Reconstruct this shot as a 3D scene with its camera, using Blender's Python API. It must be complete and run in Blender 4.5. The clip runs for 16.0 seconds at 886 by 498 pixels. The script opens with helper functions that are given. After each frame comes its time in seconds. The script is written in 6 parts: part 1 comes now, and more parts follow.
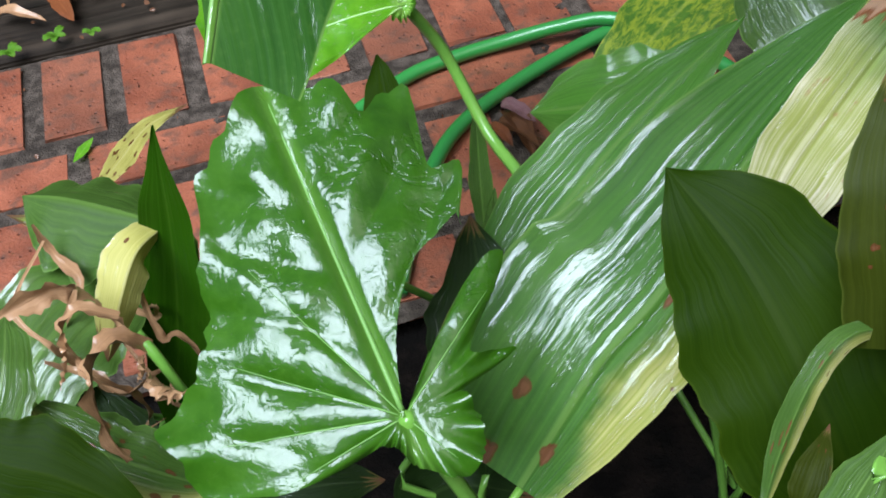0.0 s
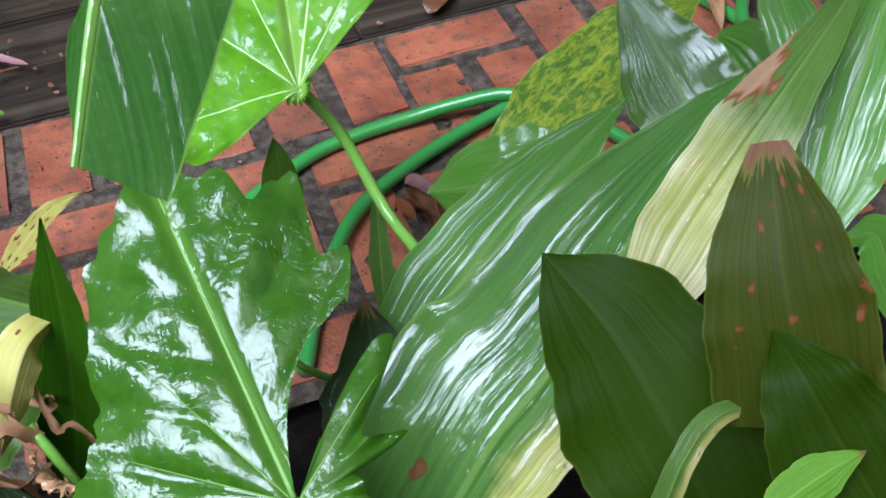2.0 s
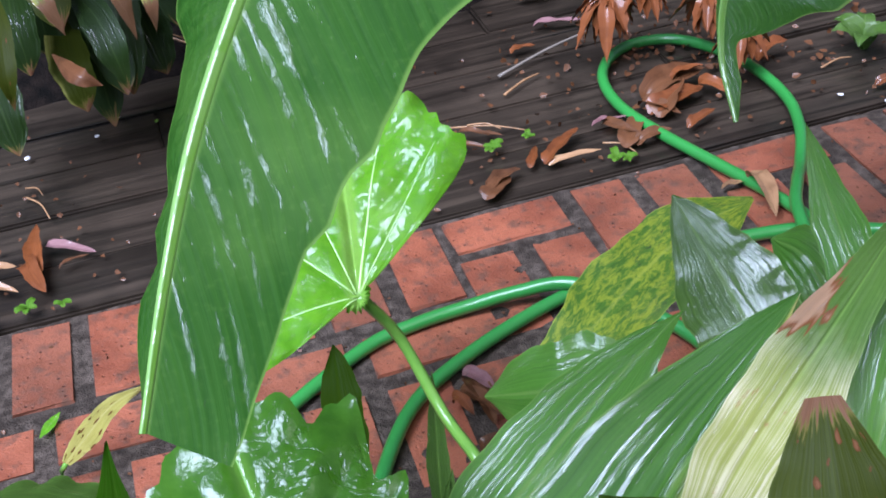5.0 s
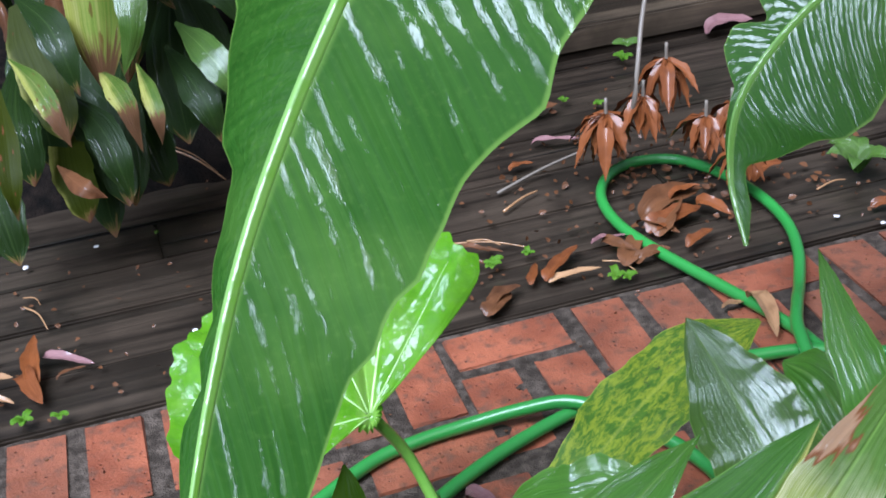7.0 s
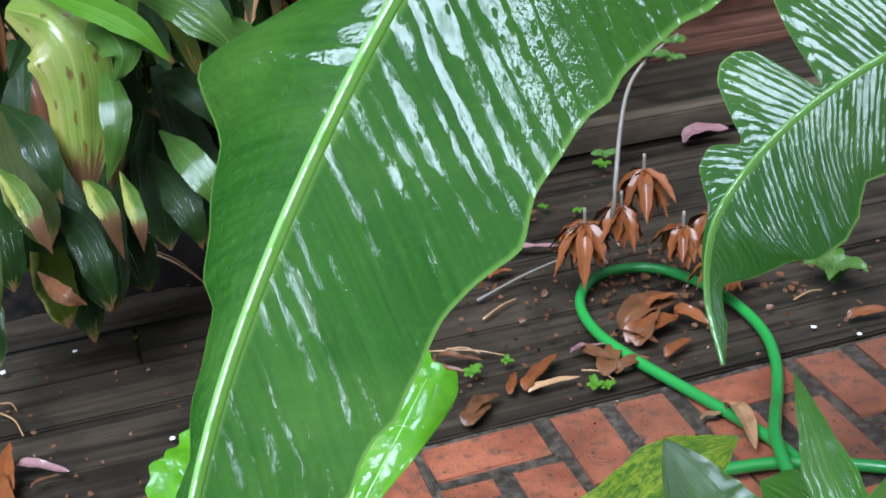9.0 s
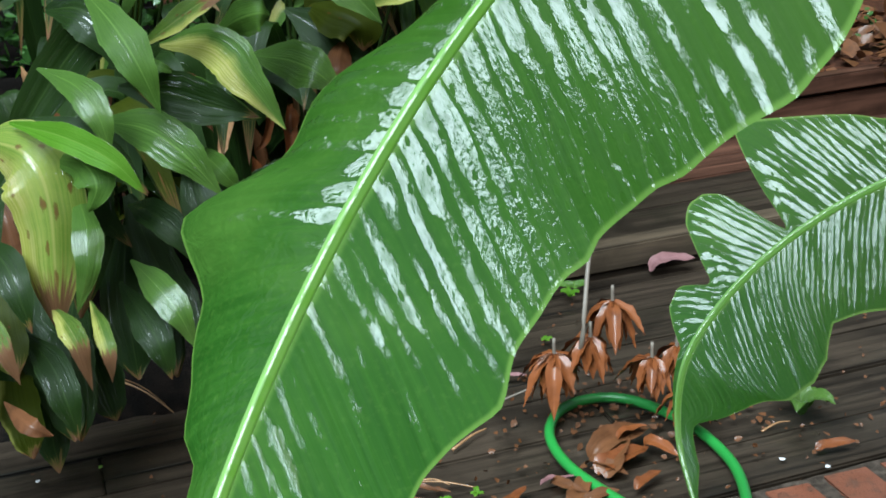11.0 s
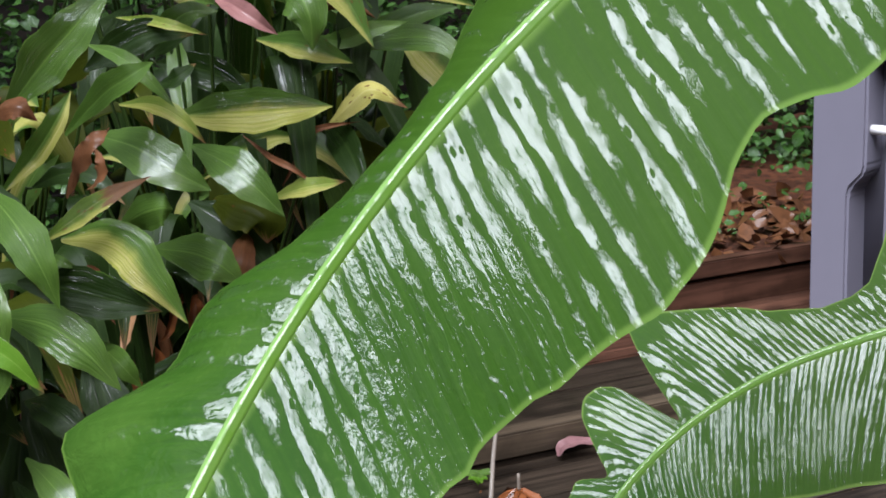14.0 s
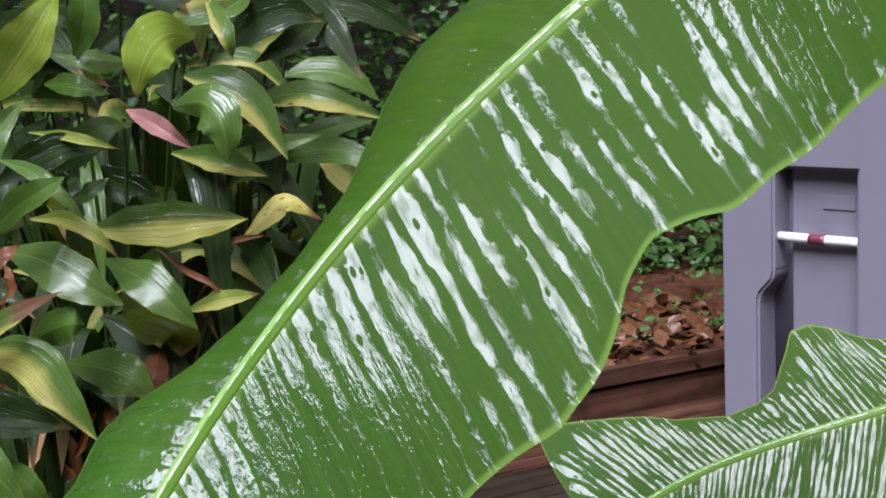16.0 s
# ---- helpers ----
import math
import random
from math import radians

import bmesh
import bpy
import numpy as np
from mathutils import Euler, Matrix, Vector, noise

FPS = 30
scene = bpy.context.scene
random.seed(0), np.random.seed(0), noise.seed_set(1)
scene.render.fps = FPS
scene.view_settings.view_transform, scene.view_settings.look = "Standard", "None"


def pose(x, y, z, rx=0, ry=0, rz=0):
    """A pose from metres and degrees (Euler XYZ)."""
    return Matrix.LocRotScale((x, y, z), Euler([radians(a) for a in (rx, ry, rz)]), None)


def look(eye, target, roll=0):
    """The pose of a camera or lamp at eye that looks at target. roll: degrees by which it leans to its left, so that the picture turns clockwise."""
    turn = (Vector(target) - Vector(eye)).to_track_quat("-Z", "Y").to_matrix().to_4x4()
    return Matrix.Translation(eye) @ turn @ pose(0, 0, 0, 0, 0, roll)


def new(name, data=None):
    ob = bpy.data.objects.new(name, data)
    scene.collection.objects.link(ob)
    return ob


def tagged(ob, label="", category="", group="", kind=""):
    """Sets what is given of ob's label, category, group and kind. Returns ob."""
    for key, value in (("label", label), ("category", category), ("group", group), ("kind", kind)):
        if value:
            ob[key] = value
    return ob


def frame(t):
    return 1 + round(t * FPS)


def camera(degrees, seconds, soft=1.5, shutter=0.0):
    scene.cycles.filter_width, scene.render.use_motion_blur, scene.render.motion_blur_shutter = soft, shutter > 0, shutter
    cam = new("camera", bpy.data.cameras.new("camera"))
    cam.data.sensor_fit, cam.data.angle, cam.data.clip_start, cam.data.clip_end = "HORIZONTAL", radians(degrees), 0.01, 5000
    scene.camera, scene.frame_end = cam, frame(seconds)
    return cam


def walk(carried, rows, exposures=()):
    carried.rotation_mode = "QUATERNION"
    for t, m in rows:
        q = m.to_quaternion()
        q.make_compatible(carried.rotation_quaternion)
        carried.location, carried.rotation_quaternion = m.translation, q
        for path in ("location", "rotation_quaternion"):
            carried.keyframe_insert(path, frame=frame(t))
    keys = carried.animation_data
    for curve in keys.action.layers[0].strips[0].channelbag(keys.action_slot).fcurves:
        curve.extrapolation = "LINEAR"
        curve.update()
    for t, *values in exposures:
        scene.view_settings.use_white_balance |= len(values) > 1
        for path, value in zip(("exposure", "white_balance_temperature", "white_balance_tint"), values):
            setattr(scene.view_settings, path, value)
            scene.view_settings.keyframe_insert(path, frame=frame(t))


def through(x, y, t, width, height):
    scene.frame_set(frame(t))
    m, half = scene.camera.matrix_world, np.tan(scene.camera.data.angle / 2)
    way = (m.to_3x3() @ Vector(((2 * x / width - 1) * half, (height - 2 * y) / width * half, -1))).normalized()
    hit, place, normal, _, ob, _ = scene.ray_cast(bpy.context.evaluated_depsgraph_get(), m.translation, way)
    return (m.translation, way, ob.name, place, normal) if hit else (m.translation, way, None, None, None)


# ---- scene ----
cam = camera(38.0, 16.0, 1.8)
PATH = [
    (0, (0.142, 0.104, 1.047), (0.045, 1.518, -0.364), -7.9),
    (0.5, (0.149, 0.105, 1.047), (0.079, 1.532, -0.353), -7.5),
    (1, (0.161, 0.103, 1.054), (0.127, 1.543, -0.334), -7.1),
    (1.5, (0.167, 0.104, 1.057), (0.164, 1.562, -0.313), -6.6),
    (2, (0.171, 0.104, 1.062), (0.195, 1.581, -0.287), -6.0),
    (2.5, (0.162, 0.108, 1.073), (0.192, 1.609, -0.248), -6.1),
    (3, (0.157, 0.113, 1.085), (0.184, 1.642, -0.204), -6.1),
    (3.5, (0.158, 0.115, 1.091), (0.173, 1.676, -0.16), -6.2),
    (4, (0.158, 0.115, 1.096), (0.162, 1.708, -0.113), -6.3),
    (4.5, (0.162, 0.116, 1.104), (0.158, 1.737, -0.066), -6.5),
    (4.7, (0.179, 0.124, 1.109), (0.14, 1.747, -0.06), -7.6),
    (7, (0.147, 0.132, 1.127), (0.158, 1.849, 0.102), -5.8),
    (7.5, (0.145, 0.132, 1.131), (0.167, 1.865, 0.133), -5.5),
    (8, (0.147, 0.132, 1.14), (0.179, 1.882, 0.173), -5.3),
    (8.5, (0.155, 0.135, 1.143), (0.196, 1.902, 0.208), -5.0),
    (9, (0.151, 0.135, 1.152), (0.206, 1.92, 0.252), -4.7),
    (9.2, (0.153, 0.134, 1.155), (0.209, 1.926, 0.27), -4.7),
    (11.5, (0.143, 0.135, 1.179), (0.295, 2.005, 0.483), -3.2),
    (12, (0.147, 0.135, 1.177), (0.322, 2.016, 0.523), -3.1),
    (12.5, (0.155, 0.135, 1.179), (0.35, 2.029, 0.566), -3.1),
    (13, (0.155, 0.133, 1.186), (0.378, 2.037, 0.615), -3.0),
    (13.5, (0.16, 0.128, 1.192), (0.411, 2.04, 0.664), -3.0),
    (14, (0.164, 0.127, 1.199), (0.444, 2.048, 0.717), -2.9),
    (14.5, (0.17, 0.123, 1.202), (0.481, 2.05, 0.765), -2.9),
    (15, (0.174, 0.117, 1.207), (0.518, 2.047, 0.807), -2.9),
    (15.5, (0.174, 0.117, 1.205), (0.554, 2.047, 0.845), -3.0),
    (16, (0.176, 0.116, 1.208), (0.588, 2.046, 0.882), -2.8),
]
# the white balance drifts towards green while the large leaf fills the picture, and back
walk(cam, [(t, look(eye, target, roll)) for t, eye, target, roll in PATH],
     [(0, 2.24, 6150, 15), (4.7, 2.40, 5700, 25), (7, 2.40, 5800, 18), (9.2, 2.36, 5750, 9), (11.3, 2.34, 6250, 2), (12.9, 2.33, 6450, 4), (13.8, 2.29, 6700, 18), (16, 2.29, 6650, 27)])

# ---- light ----
world = bpy.data.worlds.new("sky")
scene.world = world
world.use_nodes = True
_nt = world.node_tree
_sky = _nt.nodes.new("ShaderNodeTexSky")
_sky.sky_type = "NISHITA"
_sky.sun_disc = False
_sky.sun_elevation, _sky.sun_rotation = radians(59), radians(146)
_sky.air_density, _sky.dust_density, _sky.ozone_density = 1.0, 5.0, 1.0
_hue = _nt.nodes.new("ShaderNodeHueSaturation")
_hue.inputs["Saturation"].default_value = 0.65
_nt.links.new(_sky.outputs[0], _hue.inputs["Color"])
_nt.links.new(_hue.outputs[0], _nt.nodes["Background"].inputs[0])
_nt.nodes["Background"].inputs[1].default_value = 0.012
_sun = bpy.data.lights.new("sun", "SUN")
_sun.energy, _sun.angle, _sun.color = 2.0, radians(42), (0.79, 0.90, 1.0)
# the bright part of an overcast sky
new("sun", _sun).matrix_world = look((-1.2, -1.75, 3.5), (0, 0, 0))


# ---- materials ----
class Nodes:
    """Short-hand for a node material."""

    def __init__(self, name):
        self.mat = bpy.data.materials.new(name)
        self.mat.use_nodes = True
        self.t = self.mat.node_tree
        self.bsdf = self.t.nodes["Principled BSDF"]
        self.out = self.t.nodes["Material Output"]

    def n(self, kind, **ins):
        node = self.t.nodes.new(kind)
        for key, value in ins.items():
            self.put(node.inputs[key.replace("_", " ")], value)
        return node

    def put(self, socket, value):
        if isinstance(value, bpy.types.NodeSocket):
            self.t.links.new(value, socket)
        else:
            socket.default_value = value

    def set(self, **ins):
        for key, value in ins.items():
            self.put(self.bsdf.inputs[key.replace("_", " ")], value)

    def math(self, op, a, b=0.0, c=0.0, clamp=False):
        node = self.t.nodes.new("ShaderNodeMath")
        node.operation, node.use_clamp = op, clamp
        for i, v in enumerate((a, b, c)):
            self.put(node.inputs[i], v)
        return node.outputs[0]

    def ramp(self, fac, lo, hi):
        """0 below lo, 1 above hi, smooth between."""
        node = self.t.nodes.new("ShaderNodeMapRange")
        node.interpolation_type = "SMOOTHSTEP"
        self.put(node.inputs["Value"], fac)
        node.inputs["From Min"].default_value, node.inputs["From Max"].default_value = lo, hi
        return node.outputs["Result"]

    def mix(self, fac, a, b):
        node = self.t.nodes.new("ShaderNodeMix")
        node.data_type = "RGBA"
        self.put(node.inputs[0], fac)
        self.put(node.inputs[6], a)
        self.put(node.inputs[7], b)
        return node.outputs[2]

    def noise(self, vec, scale, detail=3.0, rough=0.55, dist=0.0):
        node = self.n("ShaderNodeTexNoise", Scale=scale, Detail=detail, Roughness=rough, Distortion=dist)
        if vec is not None:
            self.put(node.inputs["Vector"], vec)
        return node.outputs["Fac"]

    def mapped(self, vec, sx, sy, sz, off=None):
        node = self.n("ShaderNodeMapping", Vector=vec, Scale=(sx, sy, sz))
        if off is not None:
            self.put(node.inputs["Location"], off)
        return node.outputs[0]

    def bump(self, height, strength, distance, normal=None):
        node = self.n("ShaderNodeBump", Strength=strength, Distance=distance, Height=height)
        if normal is not None:
            self.put(node.inputs["Normal"], normal)
        return node.outputs[0]

    def coords(self):
        return self.t.nodes.new("ShaderNodeTexCoord")

    def rand(self):
        return self.t.nodes.new("ShaderNodeObjectInfo").outputs["Random"]


def rgb(r, g, b):
    return (r, g, b, 1.0)


def leaf_material(name, deep, pale, rib, veins="long", yellow=0.0, spots=0.0, brown=0.0, wet=0.6, through=0.35, mottle=0.0, cream=0.0, drain=0.0, spec=0.1, rib_show=0.5, glow=(0.10, 0.26, 0.025), lean=(0.22, 0.125), grid=85.0):
    """A wet leaf. Its UV runs from base to tip (x) and from edge to edge (y). veins: along the blade, or slanting out from the rib.
    wet: how much of it a film of rain covers; through: the share of light that passes through the blade. lean: from where on, and how fast,
    slanting veins bend towards the tip; grid: how close they lie."""
    m = Nodes(name)
    tc = m.coords()
    uv, ob = tc.outputs["UV"], tc.outputs["Object"]
    sep = m.n("ShaderNodeSeparateXYZ", Vector=uv)
    u, v = sep.outputs[0], sep.outputs[1]
    side = m.math("ABSOLUTE", m.math("MULTIPLY_ADD", v, 2.0, -1.0))
    seed = m.math("MULTIPLY", m.rand(), 37.0)
    shift = m.n("ShaderNodeCombineXYZ", X=seed, Y=seed, Z=seed).outputs[0]
    if veins == "net":
        line = m.mapped(ob, 90.0, 90.0, 90.0, shift)
        wide = m.mapped(ob, 22.0, 22.0, 22.0, shift)
        film = m.mapped(ob, 28.0, 28.0, 28.0, shift)
        fine = m.mapped(ob, 95.0, 95.0, 95.0, shift)
    elif veins == "long":
        line = m.mapped(uv, 1.2, 46.0, 1.0, shift)
        wide = m.mapped(uv, 0.5, 11.0, 1.0, shift)
        film = m.mapped(uv, 1.5, 24.0, 1.0, shift)
        fine = m.mapped(uv, 9.0, 60.0, 1.0, shift)
    else:
        other = m.math("GREATER_THAN", v, 0.5)
        steep = m.math("MINIMUM", m.math("MAXIMUM", m.math("MULTIPLY", m.math("SUBTRACT", u, lean[0]), lean[1]), 0.008), 0.11)
        steep = m.math("MULTIPLY", steep, m.math("MULTIPLY_ADD", other, -0.75, 1.0))
        along = m.math("SUBTRACT", u, m.math("MULTIPLY", side, steep))
        slant = m.n("ShaderNodeCombineXYZ", X=along, Y=side, Z=other).outputs[0]
        line = m.mapped(slant, 220.0, 1.2, 9.0, shift)
        wide = m.mapped(slant, 80.0, 0.7, 9.0, shift)
        fine = m.mapped(slant, 2.4 * grid, 16.0, 9.0, shift)
    lines = m.noise(line, 1.0, 2.0)
    pleat = m.noise(wide, 1.0, 1.0)
    blotch = m.noise(m.mapped(ob, 1, 1, 1, shift), 9.0, 4.0)
    grain = m.noise(ob, 260.0, 2.0)
    col = m.mix(m.ramp(lines, 0.15, 0.85), rgb(*deep), rgb(*pale))
    col = m.mix(m.math("MULTIPLY", m.ramp(blotch, 0.45, 0.75), 0.45), col, rgb(*[0.55 * a + 0.45 * b for a, b in zip(pale, rib)]))
    col = m.mix(m.math("MULTIPLY", m.ramp(grain, 0.5, 0.8), 0.12), col, rgb(*rib))
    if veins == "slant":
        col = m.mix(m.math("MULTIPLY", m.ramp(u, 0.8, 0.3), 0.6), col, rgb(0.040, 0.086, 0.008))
    near_rib = m.math("SUBTRACT", 1.0, m.ramp(side, 0.015, 0.06))
    col = m.mix(m.math("MULTIPLY", near_rib, rib_show), col, rgb(*rib))
    rim = m.ramp(side, 0.965, 0.99)
    col = m.mix(m.math("MULTIPLY", rim, 0.6), col, rgb(*rib))
    big = m.noise(m.mapped(ob, 1, 1, 1, shift), 5.0, 5.0, 0.6, 0.4)
    if yellow:
        lean = m.math("ADD", m.math("MULTIPLY", v, 0.55), m.math("MULTIPLY", big, 0.75))
        turn = m.ramp(lean, 1.05 - 0.55 * yellow, 1.2 - 0.5 * yellow)
        col = m.mix(m.math("MULTIPLY", turn, 0.9), col, m.mix(m.ramp(lines, 0.35, 0.7), rgb(0.26, 0.27, 0.045), rgb(0.40, 0.37, 0.13)))
    if cream:
        pale_end = m.math("ADD", u, m.math("MULTIPLY", big, 0.5))
        ivory = m.mix(m.ramp(m.math("ADD", m.math("MULTIPLY", lines, 0.5), m.math("MULTIPLY", blotch, 0.6)), 0.42, 0.68), rgb(0.27, 0.28, 0.07), rgb(0.68, 0.60, 0.42))
        ivory = m.mix(m.math("MULTIPLY", m.ramp(m.noise(m.mapped(uv, 9, 5, 1, shift), 1.0, 4.0), 0.62, 0.68), 0.8), ivory, rgb(0.30, 0.13, 0.07))
        col = m.mix(m.math("MULTIPLY", m.ramp(pale_end, 0.35 + cream, 0.1 + cream), 0.9), col, ivory)
        scar = m.math("ADD", m.math("ABSOLUTE", m.math("SUBTRACT", u, 0.72)), m.math("MULTIPLY", m.noise(m.mapped(uv, 5, 8, 1, shift), 1.0, 4.0), 0.25))
        scar = m.math("ADD", scar, m.math("MULTIPLY", v, 0.25))
        col = m.mix(m.ramp(scar, 0.235, 0.22), col, rgb(0.14, 0.04, 0.015))
        col = m.mix(m.ramp(scar, 0.22, 0.19), col, rgb(0.27, 0.155, 0.09))
    if mottle:
        speck = m.noise(m.mapped(uv, 26.0, 16.0, 1.0, shift), 1.0, 5.0, 0.7, 0.5)
        col = m.mix(m.math("MULTIPLY", m.ramp(speck, 0.42, 0.6), mottle), col, rgb(0.40, 0.43, 0.03))
        dirt = m.noise(m.mapped(uv, 30.0, 20.0, 1.0, shift), 1.0, 6.0, 0.75, 0.8)
        col = m.mix(m.math("MULTIPLY", m.ramp(dirt, 0.56, 0.68), m.ramp(u, 0.3, 0.6)), col, rgb(0.03, 0.04, 0.02))
    if spots:
        vor = m.n("ShaderNodeTexVoronoi", Vector=m.mapped(uv, 7.0, 5.0, 1.0, shift), Scale=1.0)
        where = m.math("ADD", m.math("ADD", vor.outputs["Distance"], m.math("MULTIPLY", m.math("SUBTRACT", m.noise(m.mapped(uv, 22.0, 12.0, 1.0, shift), 1.0, 3.0), 0.5), 0.5)), m.math("MULTIPLY", big, 0.9))
        ring = m.ramp(where, 0.60, 0.56)
        core = m.ramp(where, 0.55, 0.50)
        col = m.mix(m.math("MULTIPLY", ring, spots), col, rgb(0.10, 0.028, 0.01))
        col = m.mix(m.math("MULTIPLY", core, spots), col, rgb(0.14, 0.055, 0.022))
    if brown:
        end = m.math("ADD", u, m.math("MULTIPLY", m.math("SUBTRACT", m.noise(m.mapped(uv, 3, 10, 1, shift), 1.0, 4.0, 0.65), 0.5), 0.45))
        col = m.mix(m.math("MULTIPLY", m.ramp(end, 1.0 - brown - 0.03, 1.0 - brown), 0.6), col, rgb(0.16, 0.13, 0.03))
        col = m.mix(m.ramp(end, 1.0 - brown, 1.02 - brown), col, m.mix(lines, rgb(0.07, 0.025, 0.012), rgb(0.19, 0.095, 0.048)))
    # rain: a broken film that gathers between the veins, with round edges and small gaps
    net = veins == "net"
    patch = m.noise(m.mapped(ob, 1, 1, 1, shift), 14.0 if net else 9.0, 4.0, 0.7)
    ripple = m.noise(fine, 1.0, 3.0, 0.6, 1.6 if net else 0.0)
    if veins == "slant":
        # every strip between two veins holds its own lengths of water, which taper to their ends
        strip = m.math("ADD", m.math("MULTIPLY", along, 0.75 * grid), m.math("MULTIPLY", other, 0.4))
        strip = m.math("ADD", strip, m.math("MULTIPLY", m.noise(m.mapped(slant, 30.0, 2.0, 9.0), 1.0, 1.0), 0.9))
        row = m.n("ShaderNodeCombineXYZ", X=m.math("MULTIPLY", m.math("FLOOR", strip), 3.7), Y=m.math("MULTIPLY", side, 1.9), Z=m.math("MULTIPLY", other, 9.0)).outputs[0]
        off = m.math("ABSOLUTE", m.math("SUBTRACT", m.math("FRACT", strip), 0.5))
        water = m.math("SUBTRACT", m.math("MULTIPLY", m.noise(row, 1.0, 2.0), 0.72), m.math("MULTIPLY", m.math("MAXIMUM", m.math("SUBTRACT", off, 0.10), 0.0), 0.55))
        water = m.math("ADD", m.math("ADD", water, m.math("MULTIPLY", patch, 0.42)), m.math("MULTIPLY", m.noise(m.mapped(slant, grid, 3.0, 9.0, shift), 1.0, 3.0, 0.6), 0.34))
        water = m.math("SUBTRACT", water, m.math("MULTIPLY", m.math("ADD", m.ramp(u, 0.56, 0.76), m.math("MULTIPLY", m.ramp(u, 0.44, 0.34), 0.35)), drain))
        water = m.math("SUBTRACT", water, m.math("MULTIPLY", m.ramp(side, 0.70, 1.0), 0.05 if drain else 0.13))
    else:
        water = m.math("ADD", m.math("MULTIPLY", m.noise(film, 1.0, 3.0, 0.55, 2.2 if net else 0.25), 0.8 if net else 0.9), m.math("MULTIPLY", patch, 0.42 if net else 0.36))
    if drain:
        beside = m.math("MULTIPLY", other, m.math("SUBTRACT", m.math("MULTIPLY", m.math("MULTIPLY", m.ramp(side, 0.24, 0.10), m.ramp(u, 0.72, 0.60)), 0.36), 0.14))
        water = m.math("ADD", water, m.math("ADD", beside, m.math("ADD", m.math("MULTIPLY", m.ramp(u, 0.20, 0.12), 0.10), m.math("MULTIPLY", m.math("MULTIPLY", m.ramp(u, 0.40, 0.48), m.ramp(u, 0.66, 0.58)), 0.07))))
    water = m.math("ADD", water, m.math("MULTIPLY", m.math("SUBTRACT", ripple, 0.5), {"net": 0.10, "slant": 0.22, "long": 0.16}[veins]))
    edge = 0.80 - 0.32 * wet
    gap = 1.0 if net else m.ramp(m.n("ShaderNodeTexVoronoi", Vector=fine, Scale=0.55).outputs["Distance"], 0.15, 0.22)
    if veins == "slant":
        gap = m.math("MULTIPLY", gap, m.ramp(off, 0.47, 0.42))
    wetness = m.math("MULTIPLY", m.ramp(water, edge, edge + 0.04), gap)
    crumple = m.noise(fine, 0.7, 3.0, 0.6, 0.6)
    wetness = m.math("MULTIPLY", wetness, m.math("MULTIPLY_ADD", m.ramp(crumple, 0.36, 0.54), 0.45, 0.55) if veins == "slant" else m.math("MULTIPLY_ADD", m.ramp(crumple, 0.30, 0.52), 0.3, 0.7))
    swell = m.math("MULTIPLY", m.ramp(water, edge - 0.01, edge + 0.09), gap)
    high = m.math("ADD", m.math("MULTIPLY", pleat, 1.0), m.math("MULTIPLY", lines, 0.35))
    if drain:
        # the narrow side of the blade is puckered towards the tip
        pucker = m.math("MULTIPLY", m.math("MULTIPLY", other, m.ramp(u, 0.52, 0.66)), m.noise(m.mapped(slant, 75.0, 5.0, 9.0), 1.0, 3.0, 0.6, 0.4))
        high = m.math("ADD", high, m.math("MULTIPLY", pucker, 4.0))
    base_normal = m.bump(high, {"net": 0.55, "slant": 0.35, "long": 0.4}[veins], 0.0022)
    wet_normal = m.bump(m.math("ADD", m.math("MULTIPLY", ripple, 0.42 if veins == "slant" else 0.5), m.math("MULTIPLY", swell, 0.9)), 0.6, 0.0022 if net else 0.0018, base_normal)
    m.set(Base_Color=col, Roughness=m.math("MULTIPLY_ADD", lines, 0.2, 0.38), Specular_IOR_Level=spec, Normal=base_normal,
          Coat_Weight=wetness, Coat_Roughness=0.05, Coat_IOR={"net": 1.56, "slant": 1.53, "long": 1.62}[veins], Coat_Normal=wet_normal)
    tr = m.n("ShaderNodeBsdfTranslucent", Color=m.mix(0.35, rgb(*glow), col), Normal=base_normal)
    both = m.n("ShaderNodeMixShader", Fac=through)
    m.t.links.new(m.bsdf.outputs[0], both.inputs[1])
    m.t.links.new(tr.outputs[0], both.inputs[2])
    m.t.links.new(both.outputs[0], m.out.inputs[0])
    return m.mat


def stem_material(name, a, b, coat=0.5, rough=0.3):
    m = Nodes(name)
    ob = m.coords().outputs["Object"]
    streak = m.noise(ob, 60.0, 4.0)
    m.set(Base_Color=m.mix(streak, rgb(*a), rgb(*b)), Roughness=rough, Coat_Weight=coat, Coat_Roughness=0.12, Specular_IOR_Level=0.2,
          Normal=m.bump(m.noise(ob, 180.0), 0.3, 0.001))
    return m.mat


